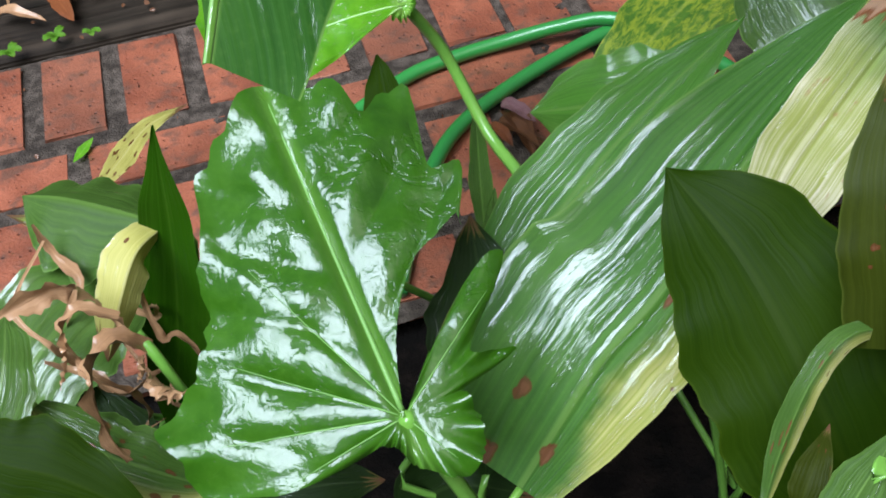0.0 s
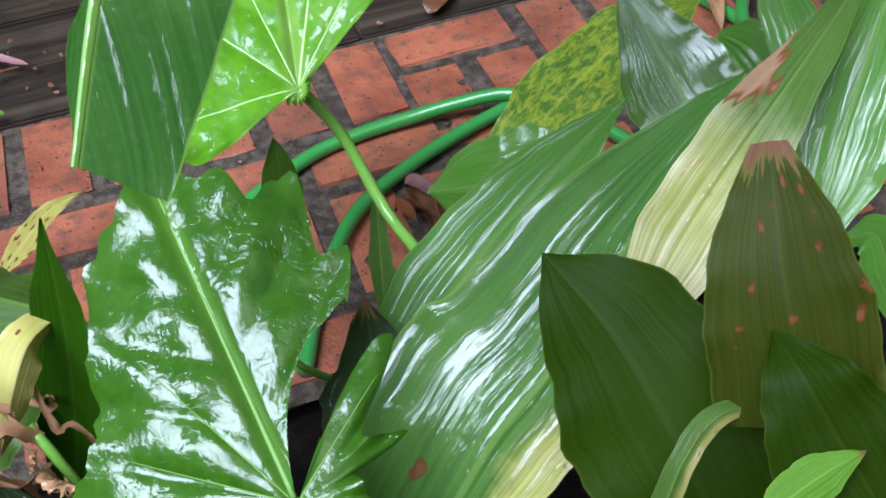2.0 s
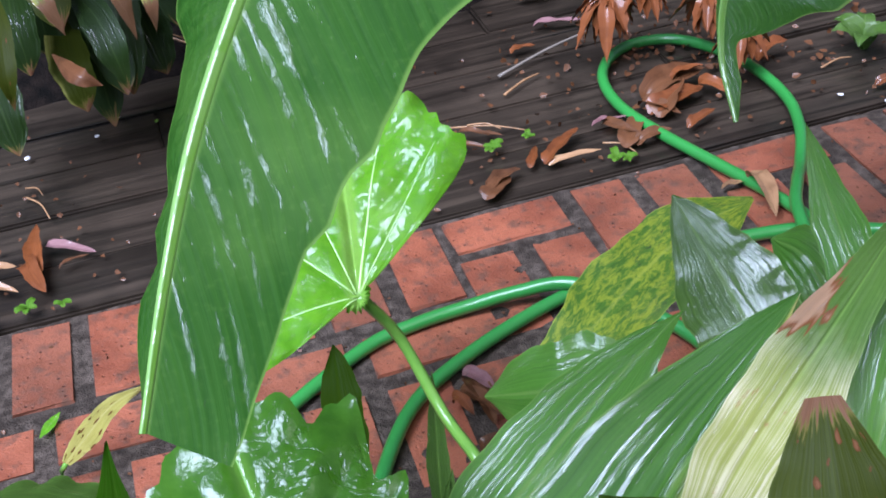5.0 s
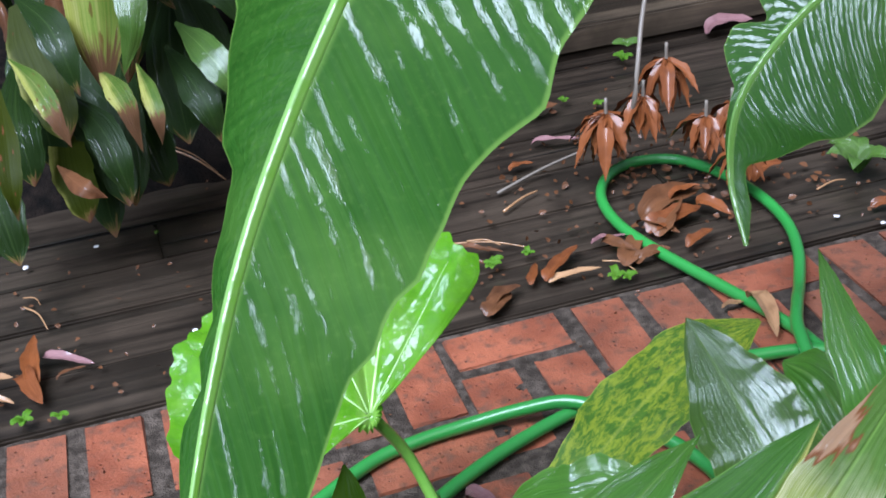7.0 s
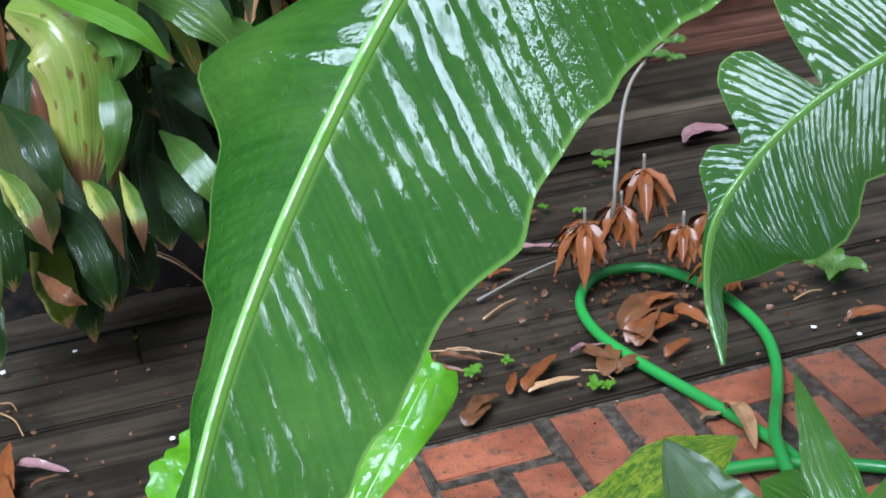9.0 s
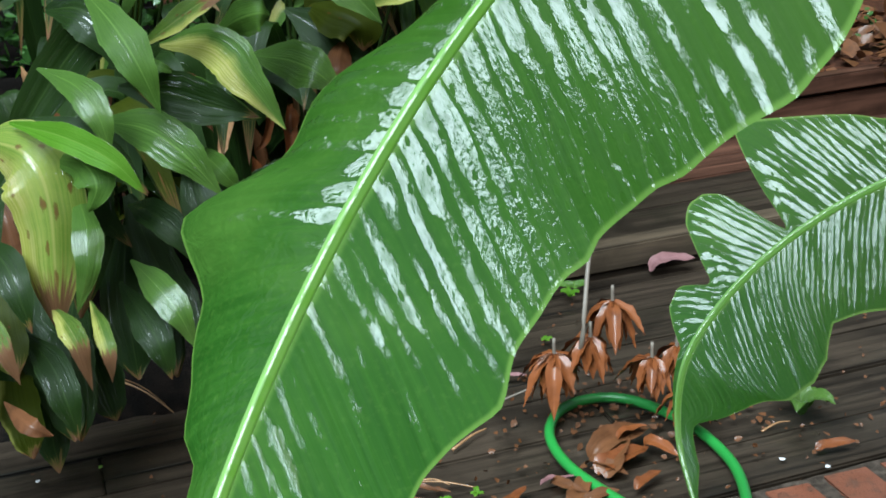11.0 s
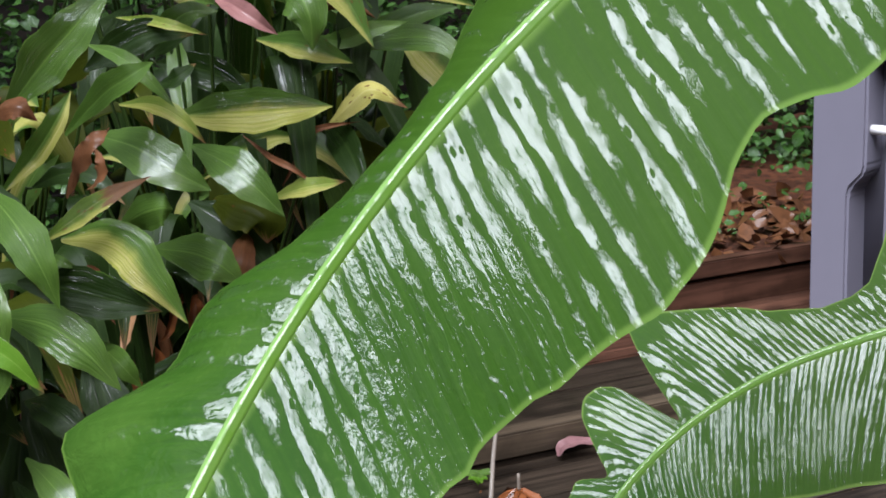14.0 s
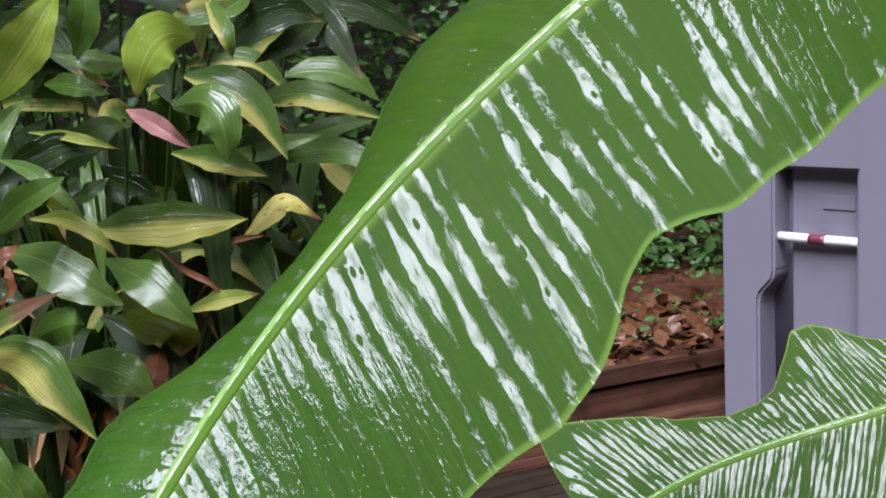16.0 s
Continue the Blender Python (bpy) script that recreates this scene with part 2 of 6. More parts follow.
def dead_material(name, dark, light, wet=0.5):
    m = Nodes(name)
    tc = m.coords()
    uv, ob = tc.outputs["UV"], tc.outputs["Object"]
    seed = m.math("MULTIPLY", m.rand(), 23.0)
    shift = m.n("ShaderNodeCombineXYZ", X=seed, Y=seed, Z=seed).outputs[0]
    lines = m.noise(m.mapped(uv, 3, 22, 1, shift), 1.0, 4.0)
    blot = m.noise(m.mapped(ob, 1, 1, 1, shift), 35.0, 4.0)
    col = m.mix(lines, rgb(*dark), rgb(*light))
    col = m.mix(m.math("MULTIPLY", m.ramp(blot, 0.45, 0.7), 0.6), col, rgb(*[0.6 * c for c in dark]))
    col = m.mix(m.math("MULTIPLY", m.rand(), 0.35), col, rgb(*[1.25 * c for c in light]))
    m.set(Base_Color=col, Roughness=0.45, Specular_IOR_Level=0.15, Coat_Weight=wet, Coat_Roughness=0.12, Normal=m.bump(m.math("ADD", lines, blot), 0.5, 0.002))
    return m.mat


def brick_material():
    m = Nodes("wet_red_brick")
    ob = m.coords().outputs["Object"]
    seed = m.math("MULTIPLY", m.rand(), 61.0)
    at = m.mapped(ob, 1, 1, 1, m.n("ShaderNodeCombineXYZ", X=seed, Y=seed, Z=seed).outputs[0])
    big, mid, fine = m.noise(at, 9.0, 4.0), m.noise(at, 45.0, 4.0), m.noise(at, 240.0, 3.0)
    col = m.mix(m.ramp(big, 0.3, 0.7), rgb(0.145, 0.040, 0.020), rgb(0.305, 0.093, 0.046))
    col = m.mix(m.math("MULTIPLY", m.ramp(m.rand(), 0.3, 1.0), 0.55), col, rgb(0.135, 0.058, 0.034))
    col = m.mix(m.math("MULTIPLY", m.ramp(mid, 0.48, 0.7), 0.7), col, rgb(0.075, 0.043, 0.028))
    col = m.mix(m.math("MULTIPLY", m.ramp(fine, 0.6, 0.75), 0.6), col, rgb(0.04, 0.013, 0.009))
    pit = m.n("ShaderNodeTexVoronoi", Vector=at, Scale=75.0).outputs["Distance"]
    col = m.mix(m.math("MULTIPLY", m.ramp(pit, 0.16, 0.06), m.ramp(mid, 0.4, 0.7)), col, rgb(0.028, 0.01, 0.007))
    m.set(Base_Color=col, Roughness=m.math("MULTIPLY_ADD", mid, 0.35, 0.32), Coat_Weight=m.math("MULTIPLY", m.ramp(big, 0.4, 0.6), 0.75), Coat_Roughness=0.2, Specular_IOR_Level=0.3,
          Normal=m.bump(m.math("ADD", m.math("MULTIPLY", mid, 0.8), m.math("ADD", m.math("MULTIPLY", fine, 0.5), m.ramp(pit, 0.05, 0.2))), 0.8, 0.004))
    return m.mat


def earth_material(name, dark, light, scale=1.0, rough=0.6, coat=0.3, spec=0.15):
    m = Nodes(name)
    ob = m.coords().outputs["Object"]
    big, mid, fine = m.noise(ob, 4.0 * scale, 4.0), m.noise(ob, 30.0 * scale, 5.0), m.noise(ob, 160.0 * scale, 3.0)
    col = m.mix(m.ramp(mid, 0.35, 0.7), rgb(*dark), rgb(*light))
    col = m.mix(m.math("MULTIPLY", m.ramp(big, 0.45, 0.65), 0.5), col, rgb(*[0.6 * c for c in dark]))
    col = m.mix(m.math("MULTIPLY", m.ramp(fine, 0.62, 0.75), 0.5), col, rgb(*[min(1, 1.7 * c) for c in light]))
    m.set(Base_Color=col, Roughness=rough, Specular_IOR_Level=spec, Coat_Weight=coat, Coat_Roughness=0.25, Normal=m.bump(m.math("ADD", mid, fine), 0.8, 0.006))
    return m.mat


def wood_material(name, dark, light, wet=0.7):
    m = Nodes(name)
    ob = m.coords().outputs["Object"]
    seed = m.math("MULTIPLY", m.rand(), 41.0)
    shift = m.n("ShaderNodeCombineXYZ", X=seed, Y=seed, Z=seed).outputs[0]
    grain = m.noise(m.mapped(ob, 2.2, 70.0, 30.0, shift), 1.0, 5.0, 0.6, 0.6)
    streak = m.noise(m.mapped(ob, 0.9, 20.0, 9.0, shift), 1.0, 3.0, 0.6, 0.4)
    blot = m.noise(m.mapped(ob, 1, 1, 1, shift), 7.0, 4.0)
    crack = m.ramp(m.noise(m.mapped(ob, 0.8, 24.0, 10.0, shift), 1.0, 3.0), 0.34, 0.29)
    col = m.mix(m.ramp(grain, 0.3, 0.7), rgb(*dark), rgb(*light))
    col = m.mix(m.math("MULTIPLY", m.ramp(streak, 0.5, 0.7), 0.55), col, rgb(*[1.5 * c for c in light]))
    col = m.mix(m.math("MULTIPLY", m.ramp(blot, 0.45, 0.7), 0.6), col, rgb(*[0.5 * c for c in dark]))
    col = m.mix(crack, col, rgb(0.006, 0.005, 0.004))
    puddle = m.ramp(m.noise(m.mapped(ob, 1.0, 4.0, 1, shift), 3.0, 3.0), 0.42, 0.58)
    m.set(Base_Color=col, Roughness=m.math("MULTIPLY_ADD", grain, 0.25, 0.35), Specular_IOR_Level=0.15, Coat_Weight=m.math("MULTIPLY", puddle, wet), Coat_Roughness=0.16,
          Normal=m.bump(m.math("SUBTRACT", m.math("ADD", grain, m.math("MULTIPLY", streak, 0.6)), m.math("MULTIPLY", crack, 1.5)), 0.6, 0.003))
    return m.mat


def plain_material(name, col, rough, coat=0.0, bump=0.15, scale=200.0, vary=0.15):
    m = Nodes(name)
    ob = m.coords().outputs["Object"]
    a, b = m.noise(ob, scale, 3.0), m.noise(ob, scale * 0.03, 3.0)
    tone = m.mix(m.math("MULTIPLY", b, vary * 2), rgb(*col), rgb(*[c * 0.55 for c in col]))
    m.set(Base_Color=tone, Roughness=m.math("MULTIPLY_ADD", a, 0.15, rough), Coat_Weight=coat, Coat_Roughness=0.1, Normal=m.bump(a, bump, 0.001))
    return m.mat


GREEN, DEEP, RIB = (0.066, 0.132, 0.020), (0.031, 0.070, 0.011), (0.13, 0.23, 0.045)
M_STRAP = leaf_material("strap_leaf_green", DEEP, GREEN, RIB, wet=0.7, through=0.18)
M_STRAP_SPOT = leaf_material("strap_leaf_turning_yellow", DEEP, GREEN, RIB, yellow=0.7, spots=0.9, wet=0.58, through=0.3)
M_STRAP_PALE = leaf_material("strap_leaf_pale_yellow", (0.09, 0.17, 0.02), (0.22, 0.28, 0.05), (0.42, 0.40, 0.12), yellow=0.68, spots=0.6, brown=0.10, wet=0.5, through=0.35)
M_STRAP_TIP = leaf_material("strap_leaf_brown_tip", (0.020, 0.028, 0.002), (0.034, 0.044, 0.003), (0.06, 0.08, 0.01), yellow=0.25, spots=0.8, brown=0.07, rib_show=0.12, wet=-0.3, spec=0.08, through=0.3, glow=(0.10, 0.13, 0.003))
M_STRAP_FRONT = leaf_material("strap_leaf_bright", (0.036, 0.115, 0.012), (0.068, 0.185, 0.020), RIB, wet=0.66, through=0.25)
# dark copy of the strap green, shade inside the clumps put into its colour
M_STRAP_SHADED = leaf_material("strap_leaf_shaded", (0.007, 0.017, 0.003), (0.013, 0.029, 0.005), (0.03, 0.055, 0.012), brown=0.05, wet=0.36, through=0.08)
# olive leaf, darkened to stand in for how little light its blades catch
M_STRAP_DARK = leaf_material("strap_leaf_shaded_olive", (0.010, 0.025, 0.0006), (0.017, 0.038, 0.0009), (0.035, 0.06, 0.003), rib_show=0.2, wet=-0.4, spec=0.05, through=0.34, glow=(0.065, 0.16, 0.001))
M_STRAP_CREAM = leaf_material("strap_leaf_half_cream", DEEP, GREEN, RIB, cream=0.62, wet=0.55, through=0.3)
M_MOTTLED = leaf_material("strap_leaf_mottled", (0.03, 0.085, 0.01), (0.06, 0.14, 0.015), (0.24, 0.30, 0.05), mottle=0.42, wet=0.3, through=0.25)
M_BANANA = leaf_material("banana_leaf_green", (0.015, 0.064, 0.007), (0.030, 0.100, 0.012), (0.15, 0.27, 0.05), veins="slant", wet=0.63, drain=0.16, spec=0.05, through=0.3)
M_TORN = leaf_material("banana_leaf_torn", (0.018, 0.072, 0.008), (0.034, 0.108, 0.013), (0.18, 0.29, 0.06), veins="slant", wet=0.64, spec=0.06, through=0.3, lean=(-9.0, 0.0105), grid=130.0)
M_EAR = leaf_material("elephant_ear_green", (0.023, 0.090, 0.003), (0.038, 0.124, 0.005), (0.11, 0.25, 0.03), veins="net", wet=1.1, through=0.3)
M_LIME = leaf_material("young_leaf_lime", (0.075, 0.27, 0.007), (0.125, 0.36, 0.010), (0.34, 0.55, 0.12), veins="net", wet=0.72, through=0.42, glow=(0.24, 0.5, 0.02))
M_STRAP_FRESH = leaf_material("strap_leaf_fresh", (0.06, 0.17, 0.010), (0.10, 0.23, 0.018), (0.2, 0.33, 0.06), brown=0.06, wet=0.1, through=0.35)
M_STRAP_EDGED = leaf_material("strap_leaf_yellow_edge", DEEP, GREEN, RIB, yellow=0.9, wet=0.5, through=0.25)
M_STRAP_LIGHT = leaf_material("strap_leaf_light", (0.16, 0.26, 0.025), (0.26, 0.36, 0.05), (0.40, 0.42, 0.12), brown=0.03, wet=0.35, through=0.35)
M_WITHER = leaf_material("strap_leaf_withering", (0.035, 0.08, 0.010), (0.09, 0.14, 0.022), (0.25, 0.26, 0.08), yellow=0.75, spots=0.9, brown=0.36, wet=0.5, through=0.3)
M_STRAP_HALF = leaf_material("strap_leaf_half_yellow", (0.022, 0.072, 0.009), (0.050, 0.140, 0.016), RIB, yellow=0.64, spots=0.9, wet=0.52, through=0.25)
M_STRAP_LUSH = leaf_material("strap_leaf_lush", (0.018, 0.072, 0.001), (0.028, 0.098, 0.002), (0.06, 0.15, 0.01), wet=-0.3, spec=0.08, through=0.36, glow=(0.05, 0.20, 0.001))
M_STRAP_SMOOTH = leaf_material("strap_leaf_smooth", DEEP, GREEN, RIB, wet=0.25, through=0.25)
M_YELLOWED = leaf_material("strap_leaf_yellowed", (0.34, 0.32, 0.06), (0.52, 0.47, 0.14), (0.6, 0.55, 0.25), brown=0.12, spots=1.0, wet=0.4, through=0.3, glow=(0.4, 0.36, 0.08))
M_VEIN = stem_material("pale_lime_vein", (0.30, 0.50, 0.14), (0.42, 0.60, 0.24))
M_STRAP_WET = leaf_material("strap_leaf_soaked", DEEP, GREEN, RIB, wet=1.2, through=0.25)
M_RIB = stem_material("pale_midrib", (0.10, 0.23, 0.04), (0.16, 0.30, 0.08), 0.08, 0.5)


def midrib_material():
    """A grooved rib: olive along the middle, pale ridges beside it."""
    m = Nodes("grooved_midrib")
    tc = m.coords()
    v = m.n("ShaderNodeSeparateXYZ", Vector=tc.outputs["UV"]).outputs[1]
    side = m.math("ABSOLUTE", m.math("MULTIPLY_ADD", v, 2.0, -1.0))
    streak = m.noise(tc.outputs["Object"], 90.0, 4.0)
    col = m.mix(m.ramp(side, 0.3, 0.62), rgb(0.060, 0.150, 0.010), rgb(0.17, 0.32, 0.085))
    col = m.mix(m.math("MULTIPLY", streak, 0.35), col, rgb(0.10, 0.19, 0.03))
    m.set(Base_Color=col, Roughness=0.42, Specular_IOR_Level=0.25, Coat_Weight=m.math("MULTIPLY", m.ramp(streak, 0.42, 0.5), 0.8), Coat_Roughness=0.08, Normal=m.bump(streak, 0.3, 0.001))
    return m.mat


M_MIDRIB = midrib_material()
M_STALK_DARK = stem_material("dark_stalk", (0.010, 0.022, 0.004), (0.022, 0.040, 0.008), 0.2)
M_STEM = stem_material("green_stalk", (0.09, 0.24, 0.03), (0.16, 0.32, 0.05))
M_DEAD = dead_material("dead_leaf_brown", (0.05, 0.02, 0.009), (0.15, 0.06, 0.024), 0.2)
M_RUSSET = dead_material("dead_leaf_russet", (0.075, 0.021, 0.007), (0.215, 0.066, 0.019), 0.4)
M_STRAW = dead_material("withered_leaf_tan", (0.17, 0.075, 0.03), (0.40, 0.23, 0.115), 0.4)
M_BRACT = dead_material("pink_withered_bract", (0.12, 0.032, 0.03), (0.32, 0.16, 0.145), 0.4)
M_PINK = dead_material("dead_leaf_pinkish", (0.11, 0.04, 0.04), (0.26, 0.14, 0.14), 0.9)
M_TWIG = plain_material("grey_twig_bark", (0.17, 0.14, 0.11), 0.6, 0.2, 0.5, 300.0)
M_BRICK = brick_material()
M_MORTAR = earth_material("wet_mortar", (0.034, 0.025, 0.018), (0.100, 0.076, 0.058), 2.0, 0.7, 0.12)
# wet soil, taken near black so its colour carries the shade under the plants
M_SOIL = earth_material("shaded_wet_soil", (0.004, 0.0035, 0.003), (0.013, 0.009, 0.007), 1.0, 0.9, 0.0, 0.05)
M_MULCH = earth_material("red_brown_mulch", (0.03, 0.011, 0.006), (0.11, 0.038, 0.018), 1.0, 0.7, 0.12)
M_DECK = wood_material("dark_wet_timber", (0.013, 0.0094, 0.0066), (0.040, 0.0285, 0.0195), 0.6)
M_SLEEPER = wood_material("weathered_timber", (0.035, 0.026, 0.018), (0.10, 0.072, 0.047), 0.2)
M_STEP = wood_material("reddish_wet_timber", (0.030, 0.0135, 0.0085), (0.090, 0.040, 0.025), 0.5)
M_BACKDROP = wood_material("dark_backdrop_timber", (0.006, 0.005, 0.004), (0.018, 0.014, 0.011), 0.0)
M_HOSE = plain_material("green_hose_rubber", (0.028, 0.235, 0.040), 0.28, 0.5, 0.25, 420.0, 0.25)
M_BIN = plain_material("grey_bin_plastic", (0.185, 0.175, 0.215), 0.42, 0.1, 0.2, 350.0, 0.1)
M_WHITE = plain_material("white_bar_paint", (0.75, 0.73, 0.72), 0.3, 0.3)
M_MAROON = plain_material("maroon_tape", (0.16, 0.03, 0.05), 0.35, 0.2)
M_WALL = plain_material("added_wall_dark_render", (0.05, 0.047, 0.042), 0.7, 0.0, 0.5, 60.0)


# ---- building blocks ----
def link(name, me, mat, parent=None, label="", smooth=True):
    for poly in me.polygons:
        poly.use_smooth = smooth
    me.materials.append(mat)
    ob = new(name, me)
    ob.parent = parent
    return tagged(ob, label)


def part(name, bm, mat, parent=None, label="", smooth=False):
    me = bpy.data.meshes.new(name)
    bm.to_mesh(me)
    bm.free()
    return link(name, me, mat, parent, label, smooth)


def thing(name, label, category, at=(0, 0, 0), group="", kind=""):
    ob = new(name)
    ob.empty_display_size = 0.05
    ob.location = at
    return tagged(ob, label, category, group, kind)


def under(ob, root):
    """Keeps world-placed geometry in place under a root that stands at its own base."""
    ob.parent = root
    ob.matrix_parent_inverse = Matrix.Translation(root.location).inverted()
    return ob


def spline(pts, u):
    """A smooth line through the points, u from 0 to 1."""
    p = np.array(pts, float)
    n = len(p) - 1
    x = min(max(u, 0.0), 1.0) * n
    i = min(int(x), n - 1)
    f = x - i
    a, b = p[i], p[i + 1]
    ta = (b - p[i - 1]) / 2 if i > 0 else (b - a)
    tb = (p[i + 2] - a) / 2 if i + 2 <= n else (b - a)
    return (2 * f**3 - 3 * f**2 + 1) * a + (f**3 - 2 * f**2 + f) * ta + (3 * f**2 - 2 * f**3) * b + (f**3 - f**2) * tb


def curve_of(values, u):
    return float(spline([[v] for v in values], u)[0])


def outline_of(keys, n=120):
    """An outline at even steps, from (place along the rib, reach) pairs."""
    return tuple(float(np.interp(k / n, [u for u, _ in keys], [w for _, w in keys])) for k in range(n + 1))


def unit(v):
    return v / (np.linalg.norm(v) + 1e-12)


LANCE = (0.10, 0.42, 0.76, 0.97, 1.0, 0.89, 0.66, 0.35, 0.01)
STUB = (0.25, 0.62, 0.88, 1.0, 1.0, 0.95, 0.82, 0.6, 0.04)
CUT = (0.95, 1.0, 1.0, 0.97, 0.90, 0.80, 0.66, 0.46, 0.20)
BROAD = (0.5, 0.8, 0.97, 1.0, 0.98, 0.92, 0.78, 0.48, 0.01)
TIPPED = (0.25, 0.62, 0.88, 1.0, 0.98, 0.88, 0.68, 0.38, 0.015)
RIDGE = (1.15, 1.12, 1.08, 1.04, 1.0, 0.94, 0.86, 0.72, 0.35)
NEEDLE = (0.35, 0.7, 0.95, 1.0, 0.92, 0.78, 0.55, 0.28, 0.01)


def blade_mesh(pts, half, normal, left=LANCE, right=None, fold=(12, 12), turn=0.0, wave=0.05, waves=3.0, skew=0.0, pleat=0.0, bend=(0, 0), blunt=False, nu=34, nv=12, seed=0):
    """A leaf blade: midrib through pts (base to tip), half its greatest half width, normal its upper side at the base, turned on its way by turn
    degrees. left, right: the outline's share of half along the rib; fold: degrees by which each side rises towards the normal, bend: more of it at the edge; wave: uneven edges."""
    right = right or left
    rnd = random.Random(seed)
    ph = [rnd.uniform(0, 6.28) for _ in range(6)]
    verts, faces, uvs = [], [], []
    cols = 2 * nv + 1
    for i in range(nu + 1):
        u = i / nu
        c = spline(pts, u)
        t = unit(spline(pts, min(u + 0.02, 1)) - spline(pts, max(u - 0.02, 0)))
        n = np.array(normal, float)
        n = unit(n - t * (n @ t))
        s = np.cross(t, n)
        a = radians(turn) * u
        n, s = np.cos(a) * n + np.sin(a) * s, np.cos(a) * s - np.sin(a) * n
        for j in range(cols):
            v = (j - nv) / nv
            k = 0 if v < 0 else 1
            w = half * max(curve_of((left, right)[k], u), 0.0) * (1 + wave * (math.sin(6.28 * waves * u + ph[k]) + 0.5 * math.sin(6.28 * waves * 2.7 * u + ph[2 + k])))
            f = radians(fold[k] + bend[k] * abs(v))
            x = abs(v) * w
            lift = wave * half * 1.2 * v * v * math.sin(6.28 * waves * 1.3 * u + ph[4 + k]) * min(1, 3 * u)
            lift += pleat * half * math.sin(v * 26 + 2 * math.sin(4 * u + ph[0])) * (1 - abs(v)) * min(1, 4 * (1 - u)) * min(1, 4 * u)
            p = c + s * (math.copysign(1, v) * x * math.cos(f)) + n * (x * math.sin(f) + lift) + t * (skew * x * (1 if blunt else min(1, 3 * (1.02 - u))))
            verts.append(p)
            uvs.append((u, 0.5 + v / 2))
    for i in range(nu):
        for j in range(cols - 1):
            q = i * cols + j
            faces.append((q, q + 1, q + cols + 1, q + cols))
    return sheet(verts, faces, uvs)


def sheet(verts, faces, uvs):
    me = bpy.data.meshes.new("leaf")
    me.from_pydata([tuple(map(float, p)) for p in verts], [], faces)
    layer = me.uv_layers.new(name="UVMap")
    index = np.empty(len(me.loops), dtype=np.int32)
    me.loops.foreach_get("vertex_index", index)
    layer.data.foreach_set("uv", np.array(uvs, dtype=np.float32)[index].ravel())
    me.update()
    return me


def tube_mesh(pts, r0, r1, sides=8, steps=16, flat=1.0):
    """A round stalk through the points that tapers from r0 to r1."""
    verts, faces = [], []
    ref = np.array((0.31, 0.22, 0.92))
    for i in range(steps + 1):
        u = i / steps
        c = spline(pts, u)
        t = unit(spline(pts, min(u + 0.02, 1)) - spline(pts, max(u - 0.02, 0)))
        a = unit(np.cross(t, ref))
        b = np.cross(t, a)
        r = r0 + (r1 - r0) * u
        for k in range(sides):
            w = 2 * math.pi * k / sides
            verts.append(c + r * (math.cos(w) * a + flat * math.sin(w) * b))
    for i in range(steps):
        for k in range(sides):
            q, q2 = i * sides + k, i * sides + (k + 1) % sides
            faces.append((q, q2, q2 + sides, q + sides))
    verts += [spline(pts, 0), spline(pts, 1)]
    n = len(verts)
    for k in range(sides):
        faces.append((n - 2, (k + 1) % sides, k))
        faces.append((n - 1, steps * sides + k, steps * sides + (k + 1) % sides))
    me = bpy.data.meshes.new("stalk")
    me.from_pydata([tuple(map(float, p)) for p in verts], [], faces)
    me.update()
    return me


def box_bm(w, d, h, bevel=0.004, seg=2, bm=None, m=None):
    bm2 = bmesh.new()
    bmesh.ops.create_cube(bm2, size=1, matrix=Matrix.Diagonal((w, d, h, 1)))
    if bevel:
        bmesh.ops.bevel(bm2, geom=bm2.edges[:], offset=bevel, segments=seg, affect="EDGES")
    if m is not None:
        bm2.transform(m)
    if bm is None:
        return bm2
    me = bpy.data.meshes.new("tmp")
    bm2.to_mesh(me)
    bm2.free()
    bm.from_mesh(me)
    bpy.data.meshes.remove(me)
    return bm


# ---- ground, paving, deck and steps ----
AX = np.array((0.972, 0.235))      # along the brick edging
AQ = np.array((-0.235, 0.972))     # away from it, over the deck
EDGE = np.array((-0.422, 1.619))   # a joint on its far edge


def paved(s, q, z=0.0):
    x, y = EDGE + s * AX + q * AQ
    return (float(x), float(y), z)


TURN = math.degrees(math.atan2(AX[1], AX[0]))


def grid_mesh(name, s0, s1, q0, q1, ns, nq, height):
    verts = [paved(s0 + (s1 - s0) * i / ns, q0 + (q1 - q0) * j / nq) for j in range(nq + 1) for i in range(ns + 1)]
    verts = [(x, y, height(x, y)) for x, y, _ in verts]
    faces = [(j * (ns + 1) + i, j * (ns + 1) + i + 1, (j + 1) * (ns + 1) + i + 1, (j + 1) * (ns + 1) + i) for j in range(nq) for i in range(ns)]
    me = bpy.data.meshes.new(name)
    me.from_pydata(verts, [], faces)
    me.update()
    return me


def lumpy(x, y, size=6.0, amount=0.02):
    return amount * noise.noise(Vector((x * size, y * size, 3.1))) + amount * 0.5 * noise.noise(Vector((x * size * 3.1, y * size * 3.1, 7.7)))


_bm = bmesh.new()
bmesh.ops.create_grid(_bm, x_segments=24, y_segments=24, size=60)
ground = part("ground", _bm, M_SOIL, None, "dark wet garden soil under everything, deepened for plant shade", True)
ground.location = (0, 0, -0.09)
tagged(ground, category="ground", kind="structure")

